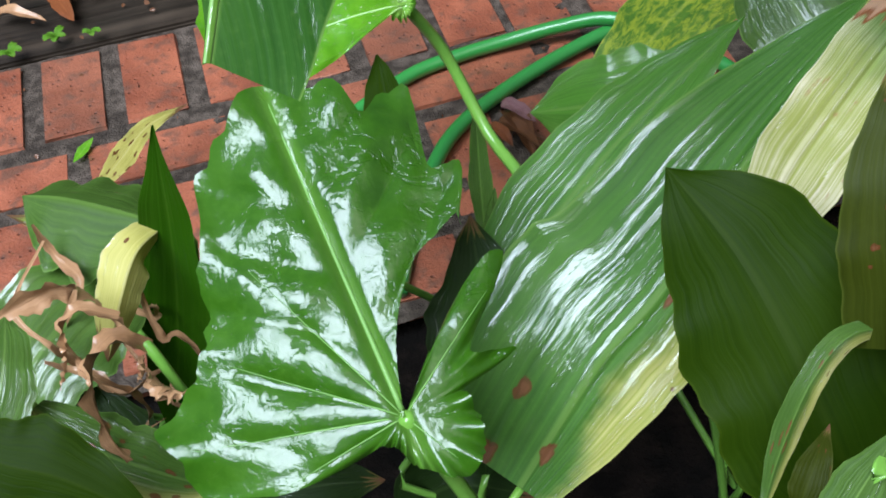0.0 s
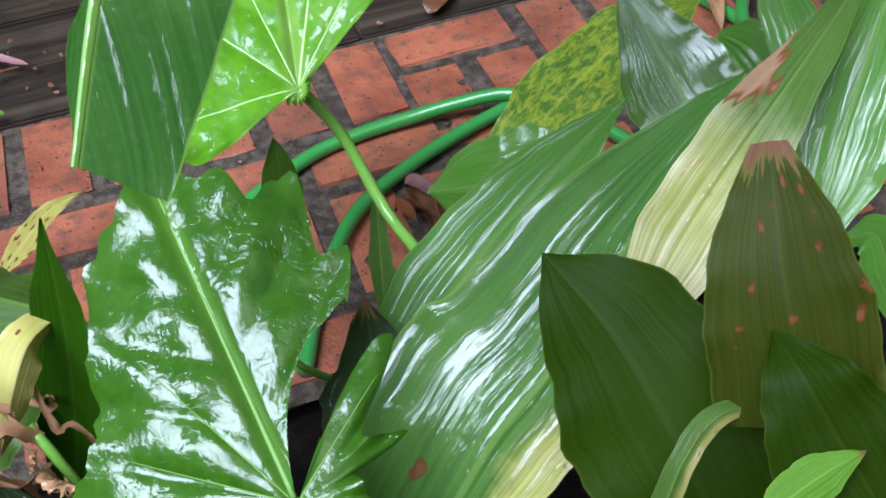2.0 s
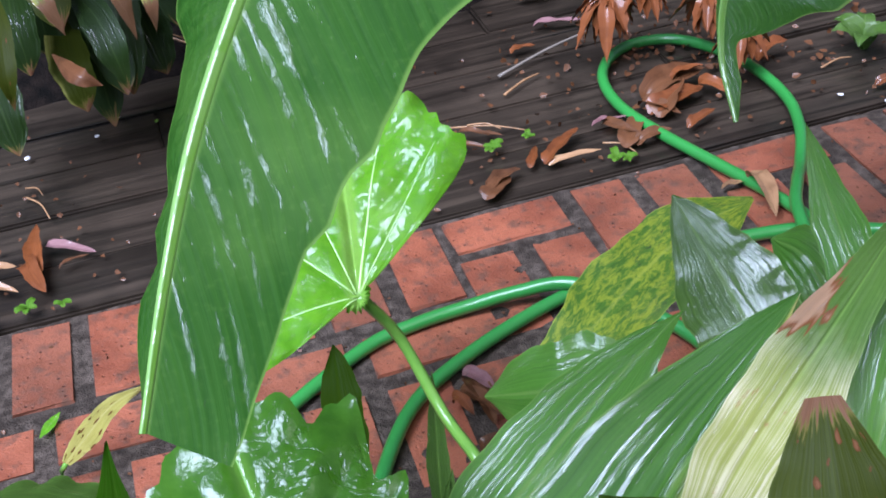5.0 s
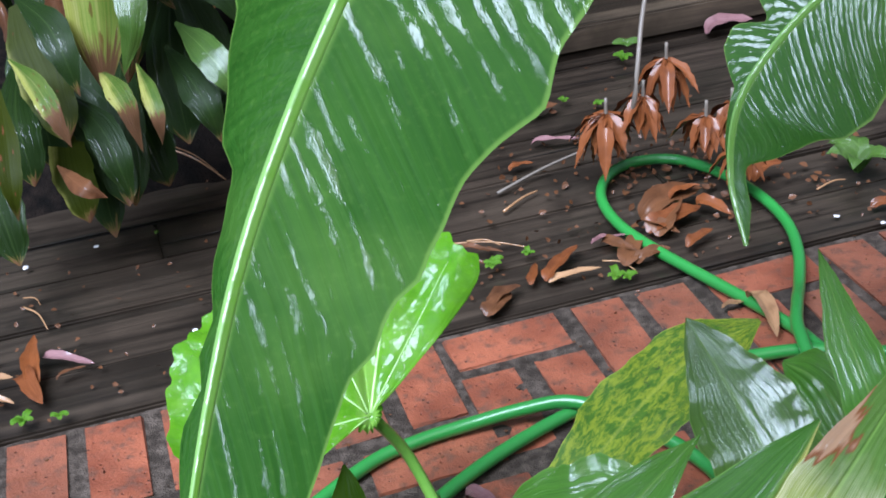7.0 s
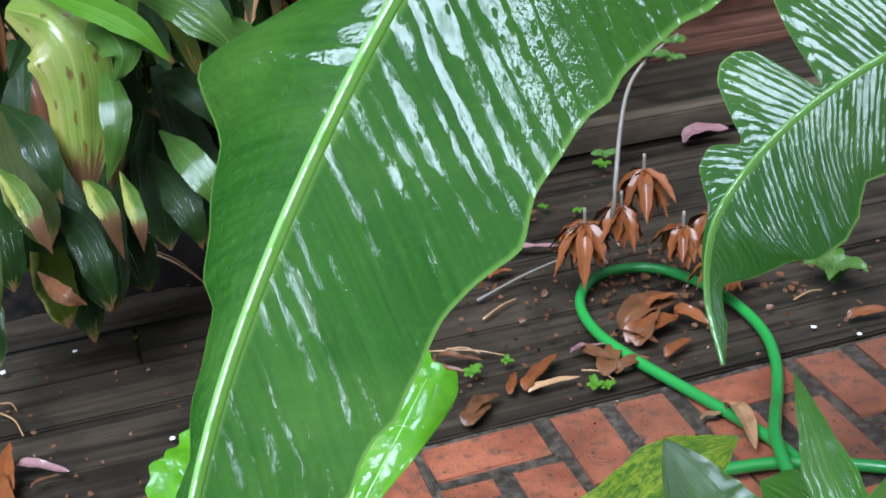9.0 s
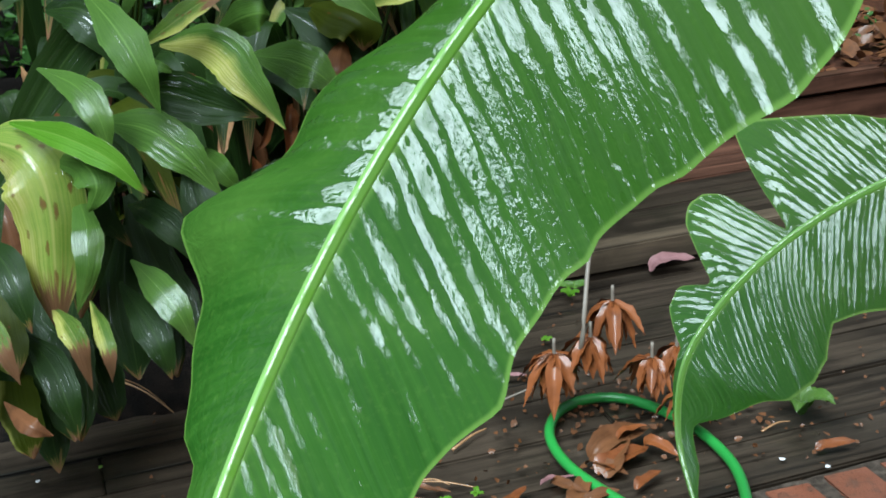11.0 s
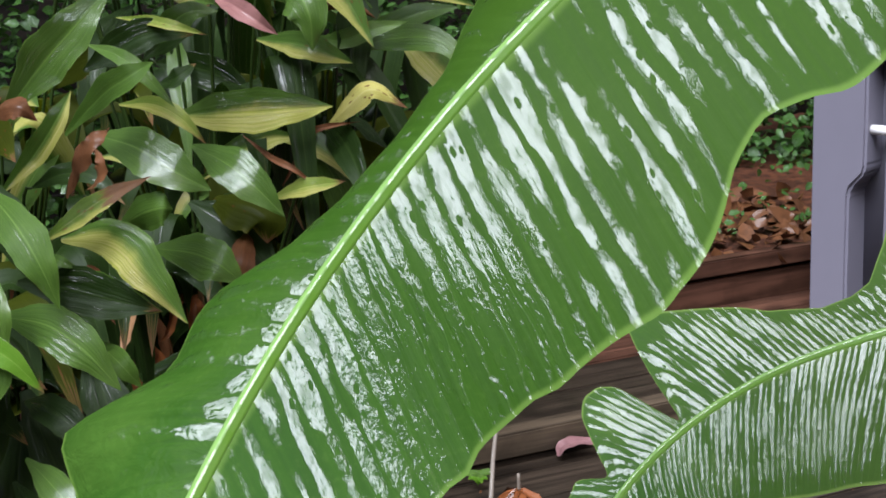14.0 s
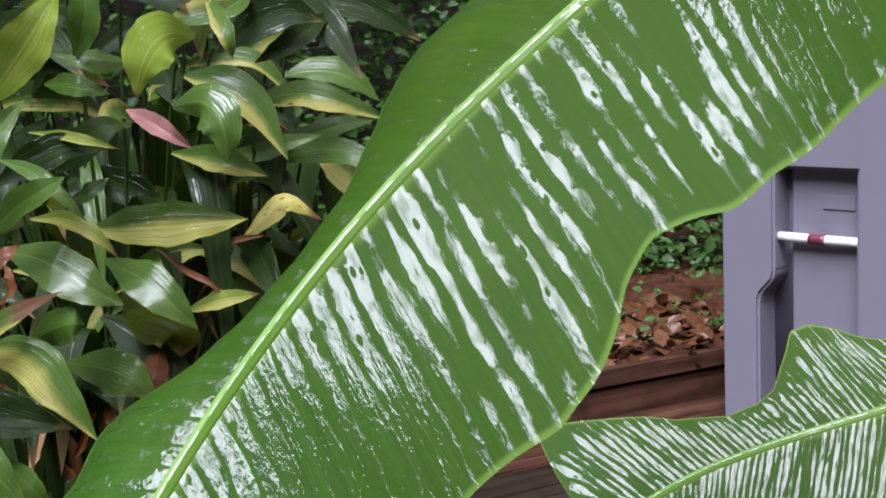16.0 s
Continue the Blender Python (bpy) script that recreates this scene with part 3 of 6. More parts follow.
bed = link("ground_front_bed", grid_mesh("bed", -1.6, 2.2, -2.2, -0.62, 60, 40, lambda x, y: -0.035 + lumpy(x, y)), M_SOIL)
tagged(bed, "dark wet soil of the front planting bed, deepened for leaf shade", "soil", kind="structure")
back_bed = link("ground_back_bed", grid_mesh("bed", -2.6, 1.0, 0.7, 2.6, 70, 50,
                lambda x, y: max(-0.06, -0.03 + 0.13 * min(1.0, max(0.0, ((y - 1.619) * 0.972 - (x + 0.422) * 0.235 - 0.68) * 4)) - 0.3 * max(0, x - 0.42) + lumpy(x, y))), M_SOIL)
tagged(back_bed, "dark wet soil under the strap-leaved clumps, deepened for their shade", "soil", kind="structure")

mulch = link("ground_mulch", grid_mesh("mulch", 0.75, 6.5, 1.56, 5.0, 60, 30, lambda x, y: 0.19 + lumpy(x, y, 5.0, 0.03)), M_MULCH)
tagged(mulch, "red-brown bark mulch above the timber step", "mulch", kind="structure")

pavement = tagged(new("pavement"), "wet red brick edging laid in sand mortar", "paving", kind="structure")
mortar = link("mortar", grid_mesh("mortar", -1.6, 2.4, -0.66, 0.004, 160, 40, lambda x, y: -0.0026 + lumpy(x, y, 26.0, 0.003)), M_MORTAR, pavement)

deck = tagged(new("deck"), "dark wet weathered timber boards beside the bricks", "deck", kind="structure")
terrace = tagged(new("terrace"), "upper level of dark wet timber boards", "deck", kind="structure")


def board(root, s0, s1, q, width, z, mat, thick=0.035, seed=0, name="plank"):
    rnd = random.Random(seed)
    bm = box_bm(s1 - s0, width, thick, 0.004, 2)
    ob = part(name, bm, mat, root, smooth=False)
    x, y, _ = paved((s0 + s1) / 2, q)
    ob.matrix_local = pose(x, y, z - thick / 2 + rnd.uniform(-0.003, 0.003), rnd.uniform(-0.6, 0.6), 0, TURN + rnd.uniform(-0.25, 0.25))
    return ob


_q, _i = 0.022, 0
for _w in (0.135, 0.145, 0.14, 0.138, 0.142, 0.14, 0.05):
    _cut = (0.55, -0.3, 1.1, 0.2, 0.85, -0.1, 0.6)[_i]
    board(deck, -2.2, _cut - 0.0008, _q + _w / 2, _w, -0.008, M_DECK, seed=_i)
    board(deck, _cut + 0.0008, 3.2, _q + _w / 2, _w, -0.008, M_DECK, seed=_i + 20)
    _q += _w + 0.0025
    _i += 1
board(terrace, 0.62, 4.2, 0.935, 0.06, 0.075, M_SLEEPER, 0.06, 40, "sleeper")
board(terrace, 0.62, 4.2, 0.945, 0.05, 0.012, M_DECK, 0.03, 41, "riser")
for _i in range(4):
    board(terrace, 0.6, 4.4, 1.04 + 0.142 * _i, 0.138, 0.07, M_STEP if _i > 1 else M_DECK, seed=44 + _i)
board(terrace, 0.3, 4.4, 1.53, 0.05, 0.215, M_STEP, 0.05, 50, "sleeper")
board(terrace, 0.3, 4.4, 1.54, 0.05, 0.155, M_STEP, 0.09, 51, "riser")

# added out of view to close the south side and keep reflections dark
wall = part("wall_south", box_bm(14, 0.25, 1.7, 0.01), M_WALL, None, "plain dark unseen wall added behind the bed")
wall.location = (0, -2.2, 0.75)
tagged(wall, category="wall", kind="structure")
# assumed backdrop closing the view; the shade behind the shrubs is in its colour
fence = part("wall_north", box_bm(16, 0.12, 2.3, 0.01), M_BACKDROP, None, "assumed dark timber backdrop closing the view behind the shrubs")
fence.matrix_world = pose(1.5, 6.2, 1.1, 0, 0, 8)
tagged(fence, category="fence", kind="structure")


# ---- plants at the front ----
def plant(name, label, at, group=""):
    return thing(name, label, "plant", at, group)


def leaf(root, mat, spec, opts, name="leaf", label="", rib=0.0, rib_mat=None, stalk=True, stalk_mat=None):
    pts, half, normal = spec
    me = blade_mesh(pts, half, normal, **opts)
    ob = under(link(name, me, mat, None, label), root)
    if rib:
        r = link("midrib", blade_mesh(pts, rib, normal, RIDGE, fold=(24, 24), bend=(-60, -60), turn=opts.get("turn", 0.0), wave=0.0, nu=60, nv=5), rib_mat or M_STEM)
        for p in r.data.vertices:
            p.co += Vector(unit(np.array(normal))) * 0.0016
        r.parent, r.matrix_parent_inverse = ob, Matrix()
    if stalk:
        base, foot = np.array(pts[0]), np.array(root.location)
        step = base - np.array(pts[1])
        way = [tuple(base), tuple(base + 0.35 * step + (0, 0, -0.02)), tuple(0.5 * base + 0.5 * foot + 0.2 * step), tuple(foot + (random.uniform(-0.03, 0.03), random.uniform(-0.03, 0.03), -0.02))]
        under(link("stalk", tube_mesh(way, 0.0035, 0.004, 6, 10), stalk_mat or M_STEM), root)
    return ob


# material, (midrib from base to tip, half width, upper side), shape
FRONT_LEAVES = [
    (M_STRAP_HALF, ([(0.137, 0.654, 0.240), (0.202, 0.705, 0.312), (0.254, 0.740, 0.352), (0.337, 0.822, 0.413), (0.430, 0.905, 0.476)], 0.1050, (-0.212, -0.506, 0.836)), dict(left=(0.85, 0.97, 1.0, 1.0, 0.93, 0.8, 0.62, 0.36, 0.01), right=(0.25, 0.42, 0.53, 0.53, 0.44, 0.33, 0.22, 0.12, 0.01), fold=(8, -14), pleat=0.012, wave=0.02, nu=60, nv=24, seed=1)),
    (M_STRAP_FRONT, ([(0.067, 0.743, 0.204), (0.132, 0.816, 0.280), (0.219, 0.884, 0.344), (0.284, 0.930, 0.382), (0.354, 0.978, 0.413)], 0.0457, (-0.176, -0.511, 0.842)), dict(fold=(10, 2), nu=50, nv=16, seed=2)),
    (M_STRAP_CREAM, ([(0.294, 0.719, 0.344), (0.325, 0.726, 0.438), (0.372, 0.757, 0.497), (0.431, 0.809, 0.536), (0.516, 0.895, 0.578)], 0.0341, (-0.030, -0.746, 0.665)), dict(fold=(5, 20), pleat=0.03, seed=3)),
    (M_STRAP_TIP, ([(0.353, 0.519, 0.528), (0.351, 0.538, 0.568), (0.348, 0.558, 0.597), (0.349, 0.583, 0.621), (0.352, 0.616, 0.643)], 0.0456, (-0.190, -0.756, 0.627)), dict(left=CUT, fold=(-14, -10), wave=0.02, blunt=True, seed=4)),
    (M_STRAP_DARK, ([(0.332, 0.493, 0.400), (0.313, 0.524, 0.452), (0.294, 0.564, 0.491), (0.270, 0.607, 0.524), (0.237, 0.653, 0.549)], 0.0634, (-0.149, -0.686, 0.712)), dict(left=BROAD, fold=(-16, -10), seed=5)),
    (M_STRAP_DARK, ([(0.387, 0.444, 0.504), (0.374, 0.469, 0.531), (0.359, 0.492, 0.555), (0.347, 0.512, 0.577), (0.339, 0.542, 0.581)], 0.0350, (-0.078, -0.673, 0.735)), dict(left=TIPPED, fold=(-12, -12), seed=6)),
    (M_STRAP_SPOT, ([(0.263, 0.476, 0.466), (0.273, 0.492, 0.492), (0.291, 0.512, 0.524), (0.316, 0.531, 0.534), (0.358, 0.542, 0.518)], 0.0085, (-0.078, -0.690, 0.720)), dict(left=STUB, fold=(-30, -30), seed=7)),
    (M_STRAP_TIP, ([(0.272, 0.456, 0.480), (0.277, 0.461, 0.496), (0.285, 0.474, 0.507), (0.296, 0.493, 0.511)], 0.0105, (-0.246, -0.274, 0.930)), dict(fold=(-20, -20), seed=8, nu=18, nv=6)),
    (M_STRAP_FRESH, ([(0.310, 0.458, 0.533), (0.331, 0.467, 0.543), (0.351, 0.474, 0.551), (0.370, 0.479, 0.557)], 0.0125, (-0.138, -0.514, 0.847)), dict(fold=(-10, -16), seed=9, nu=20)),
    (M_STRAP_SMOOTH, ([(0.272, 0.419, 0.503), (0.287, 0.434, 0.517), (0.302, 0.448, 0.530), (0.317, 0.463, 0.544)], 0.0150, (-0.138, -0.514, 0.847)), dict(fold=(10, -16), seed=44, nu=20)),
    (M_STRAP_FRONT, ([(0.439, 0.757, 0.393), (0.473, 0.812, 0.466), (0.509, 0.865, 0.519), (0.562, 0.949, 0.588)], 0.0421, (-0.333, -0.495, 0.803)), dict(fold=(10, -5), pleat=0.04, seed=10)),
    (M_STRAP_WET, ([(0.448, 0.943, 0.295), (0.424, 0.992, 0.353), (0.398, 1.052, 0.398), (0.372, 1.114, 0.439)], 0.0530, (-0.181, -0.619, 0.764)), dict(left=TIPPED, fold=(-22, 8), seed=11)),
    (M_STRAP_FRONT, ([(0.535, 0.974, 0.334), (0.514, 1.016, 0.404), (0.503, 1.068, 0.448), (0.496, 1.126, 0.492)], 0.0253, (-0.392, -0.616, 0.684)), dict(left=NEEDLE, fold=(10, 4), seed=12)),
    (M_STRAP_FRONT, ([(0.535, 1.048, 0.290), (0.517, 1.085, 0.324), (0.500, 1.122, 0.346), (0.479, 1.155, 0.345)], 0.0345, (-0.471, -0.477, 0.742)), dict(left=STUB, fold=(-10, -10), pleat=0.05, seed=13, nu=20)),
    (M_MOTTLED, ([(0.229, 1.131, 0.207), (0.296, 1.176, 0.236), (0.361, 1.234, 0.258), (0.428, 1.284, 0.274), (0.503, 1.318, 0.281)], 0.0475, (0.112, -0.449, 0.886)), dict(left=STUB, fold=(-6, 8), wave=0.06, seed=14)),
    (M_STRAP_FRONT, ([(0.338, 1.008, 0.310), (0.286, 1.014, 0.306), (0.234, 1.024, 0.296), (0.177, 1.064, 0.262)], 0.0505, (-0.523, -0.643, 0.560)), dict(left=STUB, fold=(-8, -14), seed=15)),
    (M_STRAP_SHADED, ([(0.110, 0.706, 0.187), (0.115, 0.746, 0.281), (0.120, 0.785, 0.315), (0.116, 0.843, 0.345)], 0.0439, (0.024, -0.550, 0.835)), dict(fold=(10, 10), seed=17)),
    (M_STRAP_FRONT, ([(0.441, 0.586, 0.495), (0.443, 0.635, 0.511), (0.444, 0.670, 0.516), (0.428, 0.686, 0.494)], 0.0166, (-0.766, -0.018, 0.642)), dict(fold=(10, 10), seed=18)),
    (M_STRAP_SHADED, ([(0.024, 0.721, 0.084), (0.060, 0.721, 0.140), (0.095, 0.716, 0.159), (0.154, 0.716, 0.133)], 0.0356, (0.031, -0.567, 0.823)), dict(fold=(10, 10), seed=41)),
]
LEFT_LEAVES = [
    (M_STRAP_LUSH, ([(-0.194, 0.875, 0.063), (-0.153, 0.858, 0.212), (-0.124, 0.841, 0.339), (-0.102, 0.825, 0.479)], 0.0358, (-0.254, -0.965, -0.072)), dict(left=TIPPED, fold=(0, 20), seed=20)),
    (M_STRAP_SMOOTH, ([(-0.136, 0.885, 0.324), (-0.184, 0.902, 0.333), (-0.229, 0.916, 0.339), (-0.265, 0.926, 0.337)], 0.0651, (0.133, 0.274, 0.952)), dict(left=STUB, fold=(-50, -10), seed=21)),
    (M_STRAP_PALE, ([(-0.191, 0.880, 0.223), (-0.208, 0.903, 0.267), (-0.244, 0.924, 0.292), (-0.294, 0.939, 0.305)], 0.0155, (0.079, -0.615, 0.784)), dict(fold=(-20, 10), seed=22)),
    (M_YELLOWED, ([(-0.127, 0.849, 0.358), (-0.145, 0.816, 0.361), (-0.160, 0.786, 0.337), (-0.180, 0.771, 0.289)], 0.0253, (0.332, -0.863, 0.380)), dict(left=STUB, fold=(-40, -40), seed=23)),
    (M_STRAP, ([(-0.170, 0.890, 0.268), (-0.216, 0.848, 0.276), (-0.254, 0.800, 0.264), (-0.289, 0.753, 0.215)], 0.0574, (0.178, -0.623, 0.762)), dict(left=STUB, fold=(6, -10), pleat=0.05, seed=24)),
    (M_STRAP_SPOT, ([(-0.213, 0.700, 0.327), (-0.171, 0.671, 0.312), (-0.131, 0.657, 0.298), (-0.079, 0.654, 0.267)], 0.0340, (0.386, -0.259, 0.885)), dict(left=STUB, fold=(-10, -10), seed=25)),
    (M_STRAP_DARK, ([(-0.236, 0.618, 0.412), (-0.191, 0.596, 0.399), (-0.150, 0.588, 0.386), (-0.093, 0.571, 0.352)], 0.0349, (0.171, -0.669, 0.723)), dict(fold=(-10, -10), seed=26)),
    (M_STRAP, ([(-0.258, 0.647, 0.309), (-0.232, 0.677, 0.346), (-0.224, 0.706, 0.367), (-0.228, 0.747, 0.377)], 0.0240, (0.552, -0.361, 0.752)), dict(left=STUB, fold=(-10, 10), seed=27)),
    (M_YELLOWED, ([(-0.340, 1.276, 0.039), (-0.308, 1.287, 0.069), (-0.270, 1.301, 0.102), (-0.215, 1.310, 0.124)], 0.0146, (-0.049, -0.893, 0.448)), dict(left=NEEDLE, fold=(15, -10), seed=28)),
    (M_STRAP_SHADED, ([(-0.095, 0.688, 0.145), (-0.071, 0.697, 0.195), (-0.025, 0.700, 0.199), (0.028, 0.710, 0.185)], 0.0369, (0.155, -0.568, 0.808)), dict(fold=(5, 5), seed=29)),
    (M_STRAP_SHADED, ([(-0.232, 0.688, 0.130), (-0.217, 0.718, 0.182), (-0.207, 0.757, 0.207), (-0.223, 0.811, 0.231)], 0.0590, (0.306, -0.428, 0.851)), dict(fold=(5, 5), seed=42)),
]
front_clump = plant("cast_iron_plant", "clump of broad wet strap leaves, some yellowing with brown spots", (0.33, 0.78, -0.03), "strap-leaved clumps")
for _mat, _spec, _opts in FRONT_LEAVES:
    leaf(front_clump, _mat, _spec, _opts)
left_clump = plant("cast_iron_plant", "clump of wet strap leaves with withered tan ribbons beside the bricks", (-0.22, 0.95, -0.03), "strap-leaved clumps")
for _mat, _spec, _opts in LEFT_LEAVES:
    leaf(left_clump, _mat, _spec, _opts)
for _pts, _w in [
    ([(-0.239, 0.740, 0.376), (-0.208, 0.761, 0.380), (-0.181, 0.772, 0.377), (-0.160, 0.762, 0.357), (-0.138, 0.746, 0.334)], 0.012),
    ([(-0.132, 0.745, 0.331), (-0.147, 0.733, 0.354), (-0.162, 0.713, 0.356), (-0.162, 0.688, 0.335), (-0.147, 0.665, 0.310), (-0.129, 0.664, 0.291)], 0.013),
    ([(-0.152, 0.760, 0.352), (-0.176, 0.752, 0.370), (-0.188, 0.738, 0.362), (-0.171, 0.715, 0.348), (-0.164, 0.694, 0.341)], 0.008),
    ([(-0.188, 0.738, 0.362), (-0.183, 0.717, 0.355), (-0.189, 0.700, 0.343)], 0.005),
    ([(-0.138, 0.740, 0.328), (-0.134, 0.724, 0.327), (-0.140, 0.718, 0.324)], 0.006),
    ([(-0.136, 0.726, 0.316), (-0.115, 0.712, 0.322), (-0.101, 0.702, 0.323)], 0.012),
]:
    under(link("withered_leaf", blade_mesh(_pts, _w, (0.1, -0.6, 0.8), NEEDLE, fold=(35, 20), turn=140, wave=0.25, waves=5, nu=30, nv=4, seed=7), M_STRAW, None, "withered tan leaf ribbon"), left_clump)
_rnd = random.Random(77)
for _i in range(9):
    _a = np.array((-0.30 + _rnd.uniform(0, 0.16), 0.80 + _rnd.uniform(-0.05, 0.07), 0.33 + _rnd.uniform(-0.06, 0.06)))
    _p = [_a]
    for _k in range(5):
        _p.append(_p[-1] + (_rnd.uniform(-0.035, 0.035), _rnd.uniform(-0.03, 0.03), _rnd.uniform(-0.05, 0.012)))
    under(link("withered_leaf", blade_mesh([tuple(p) for p in _p], _rnd.uniform(0.002, 0.006), (0.1, -0.6, 0.8), NEEDLE, fold=(35, 20), turn=_rnd.uniform(-200, 200), wave=0.25, waves=5, nu=30, nv=3, seed=_i), M_STRAW, None, "thin curled tan leaf ribbon"), left_clump)
under(link("stalk", tube_mesh([(-0.141, 0.752, 0.340), (-0.125, 0.738, 0.321), (-0.110, 0.732, 0.271)], 0.005, 0.004), M_STEM), left_clump)


def ear_height(x, y, fall, rib_dir, folds, amount, seed, keel):
    """How far a lobed leaf stands off its plane: keeled, bulging between its veins, with a curling edge."""
    a = math.atan2(y, x) % (2 * math.pi)
    r = math.hypot(x, y)
    c, s = math.cos(radians(rib_dir)), math.sin(radians(rib_dir))
    along, side = x * c + y * s, abs(-x * s + y * c)
    q = Vector((x * 16, y * 16, seed))
    h = amount * (0.75 * noise.noise(q) + 0.32 * noise.noise(q * 2.3) + 0.05 * noise.noise(q * 5.0)) * min(1, 4 * fall) * (0.5 + 0.8 * fall)
    h += keel * side - 0.3 * r * r - 0.006 * math.exp(-((side / 0.005) ** 2))
    deg = math.degrees(a)
    lo = max((w for w in folds if w <= deg), default=folds[-1] - 360)
    hi = min((w for w in folds if w > deg), default=folds[0] + 360)
    if hi - lo < 70:
        h += amount * 0.3 * math.sin(math.pi * (deg - lo) / (hi - lo)) ** 0.7 * min(1.0, 2.2 * fall) * (1.0 if fall < 0.8 else 1 - 0.6 * (fall - 0.8) / 0.2)
    h += amount * 0.5 * abs(math.sin((along - 0.8 * side) * 66)) ** 0.8 * min(1, side / 0.03) * min(1, max(0, along) / 0.04)
    return h + amount * 0.7 * fall ** 5 * math.sin(17 * a + seed + 2 * noise.noise(q))


def ear_mesh(joint, right, up, size, outline, rib_dir, folds, amount, seed=0, keel=0.22, inner=((0, 0), (360, 0)), rings=44, spokes=288):
    """A lobed elephant-ear leaf round its stalk joint. outline: its reach at even angles, counter-clockwise from right; right, up: its plane;
    folds: the angles of its veins, between which it bulges; inner: from where on it reaches, by angle, where a gap parts two lobes."""
    j, ex, ey = (np.array(v, float) for v in (joint, right, up))
    n = unit(np.cross(ex, ey))
    closed = list(outline) + [outline[0]]
    c, s = math.cos(radians(rib_dir)), math.sin(radians(rib_dir))
    verts, uvs, faces = [j], [(0.3, 0.5)], []
    hollow = [float(np.interp(360 * k / spokes, [p[0] for p in inner], [p[1] for p in inner])) for k in range(spokes)]
    for i in range(1, rings + 1):
        for k in range(spokes):
            a = 2 * math.pi * k / spokes
            reach = max(curve_of(closed, k / spokes), 20.0) * (1 + 0.04 * noise.noise(Vector((math.cos(a) * 5, math.sin(a) * 5, seed))) + 0.05 * noise.noise(Vector((math.cos(a) * 15, math.sin(a) * 15, seed))))
            r = size * (hollow[k] + (max(reach, hollow[k] + 1) - hollow[k]) * i / rings)
            x, y = r * math.cos(a), r * math.sin(a)
            h = ear_height(x, y, r / (size * max(reach, hollow[k] + 1)), rib_dir, folds, amount, seed, keel)
            verts.append(j + ex * x + ey * y + n * h)
            uvs.append((0.3 + (x * c + y * s) / (size * 900), 0.5 + (-x * s + y * c) / (size * 900)))
    for k in range(spokes):
        if hollow[k] == 0 and hollow[(k + 1) % spokes] == 0:
            faces.append((0, 1 + k, 1 + (k + 1) % spokes))
    for i in range(rings - 1):
        for k in range(spokes):
            p, q2 = 1 + i * spokes + k, 1 + i * spokes + (k + 1) % spokes
            faces.append((p, p + spokes, q2 + spokes, q2))
    return sheet(verts, faces, uvs)


def ear_leaf(root, mat, joint, right, up, size, outline, rib_dir, veins, amount, seed, label, vein_mat, keel=0.22, inner=((0, 0), (360, 0))):
    folds = sorted(w[0] for w in veins)
    ob = under(link("leaf", ear_mesh(joint, right, up, size, outline, rib_dir, folds, amount, seed, keel, inner), mat, None, label), root)
    j, ex, ey = (np.array(v, float) for v in (joint, right, up))
    n = unit(np.cross(ex, ey))
    closed = list(outline) + [outline[0]]
    for ang, reach, thick in veins:
        way = []
        for k in range(15):
            f = 0.02 + 0.93 * reach * k / 14
            a = radians(ang)
            r = size * curve_of(closed, (ang % 360) / 360) * f
            x, y = r * math.cos(a), r * math.sin(a)
            way.append(tuple(j + ex * x + ey * y + n * (ear_height(x, y, f, rib_dir, folds, amount, seed, keel) + 0.0002)))
        v = link("vein", tube_mesh(way, thick, thick * 0.3, 6, 28), vein_mat)
        v.parent, v.matrix_parent_inverse = ob, Matrix()
    return ob


ear_plant = plant("elephant_ear_plant", "elephant-ear plant with glossy lobed green leaves, dripping wet", (0.25, 0.70, -0.03))
ear_leaf(ear_plant, M_EAR, (0.066, 0.626, 0.374), (0.995, -0.028, -0.097), (0.084, 0.922, 0.594), 0.000376,
         (135, 128, 122, 120, 118, 122, 226, 196, 160, 168, 200, 300, 322, 235, 50, 404, 433, 430, 578, 563, 550, 618, 602, 634, 626, 607, 577, 558, 488, 467, 446, 398, 385, 386, 396, 412, 432, 452, 405, 403, 384, 299, 246, 159, 101, 68, 60, 58, 55, 52, 50, 51, 52, 55, 61, 67, 74, 80, 87, 93, 99, 109, 122, 134, 146, 149, 152, 154, 152, 148, 143, 139), 116,
         ((116, 1.0, 0.0022), (140, 0.8, 0.0007), (165, 0.9, 0.0007), (188, 0.95, 0.0009), (208, 0.9, 0.0007), (55, 0.9, 0.0008), (325, 0.8, 0.0007)), 0.0088, 3.0,
         "wavy-edged green leaf covered with rain", M_RIB, -0.17, ((0, 0), (67, 0), (72, 330), (75, 350), (80, 300), (86, 266), (92, 190), (98, 110), (103, 0), (360, 0)))
under(link("stalk", tube_mesh([(0.066, 0.627, 0.372), (0.086, 0.641, 0.290), (0.105, 0.649, 0.210), (0.117, 0.718, -0.020)], 0.0055, 0.007), M_STEM), ear_plant)
young_plant = plant("elephant_ear_plant", "young elephant-ear with one lime-green leaf on a long stalk", (0.20, 0.98, -0.03))
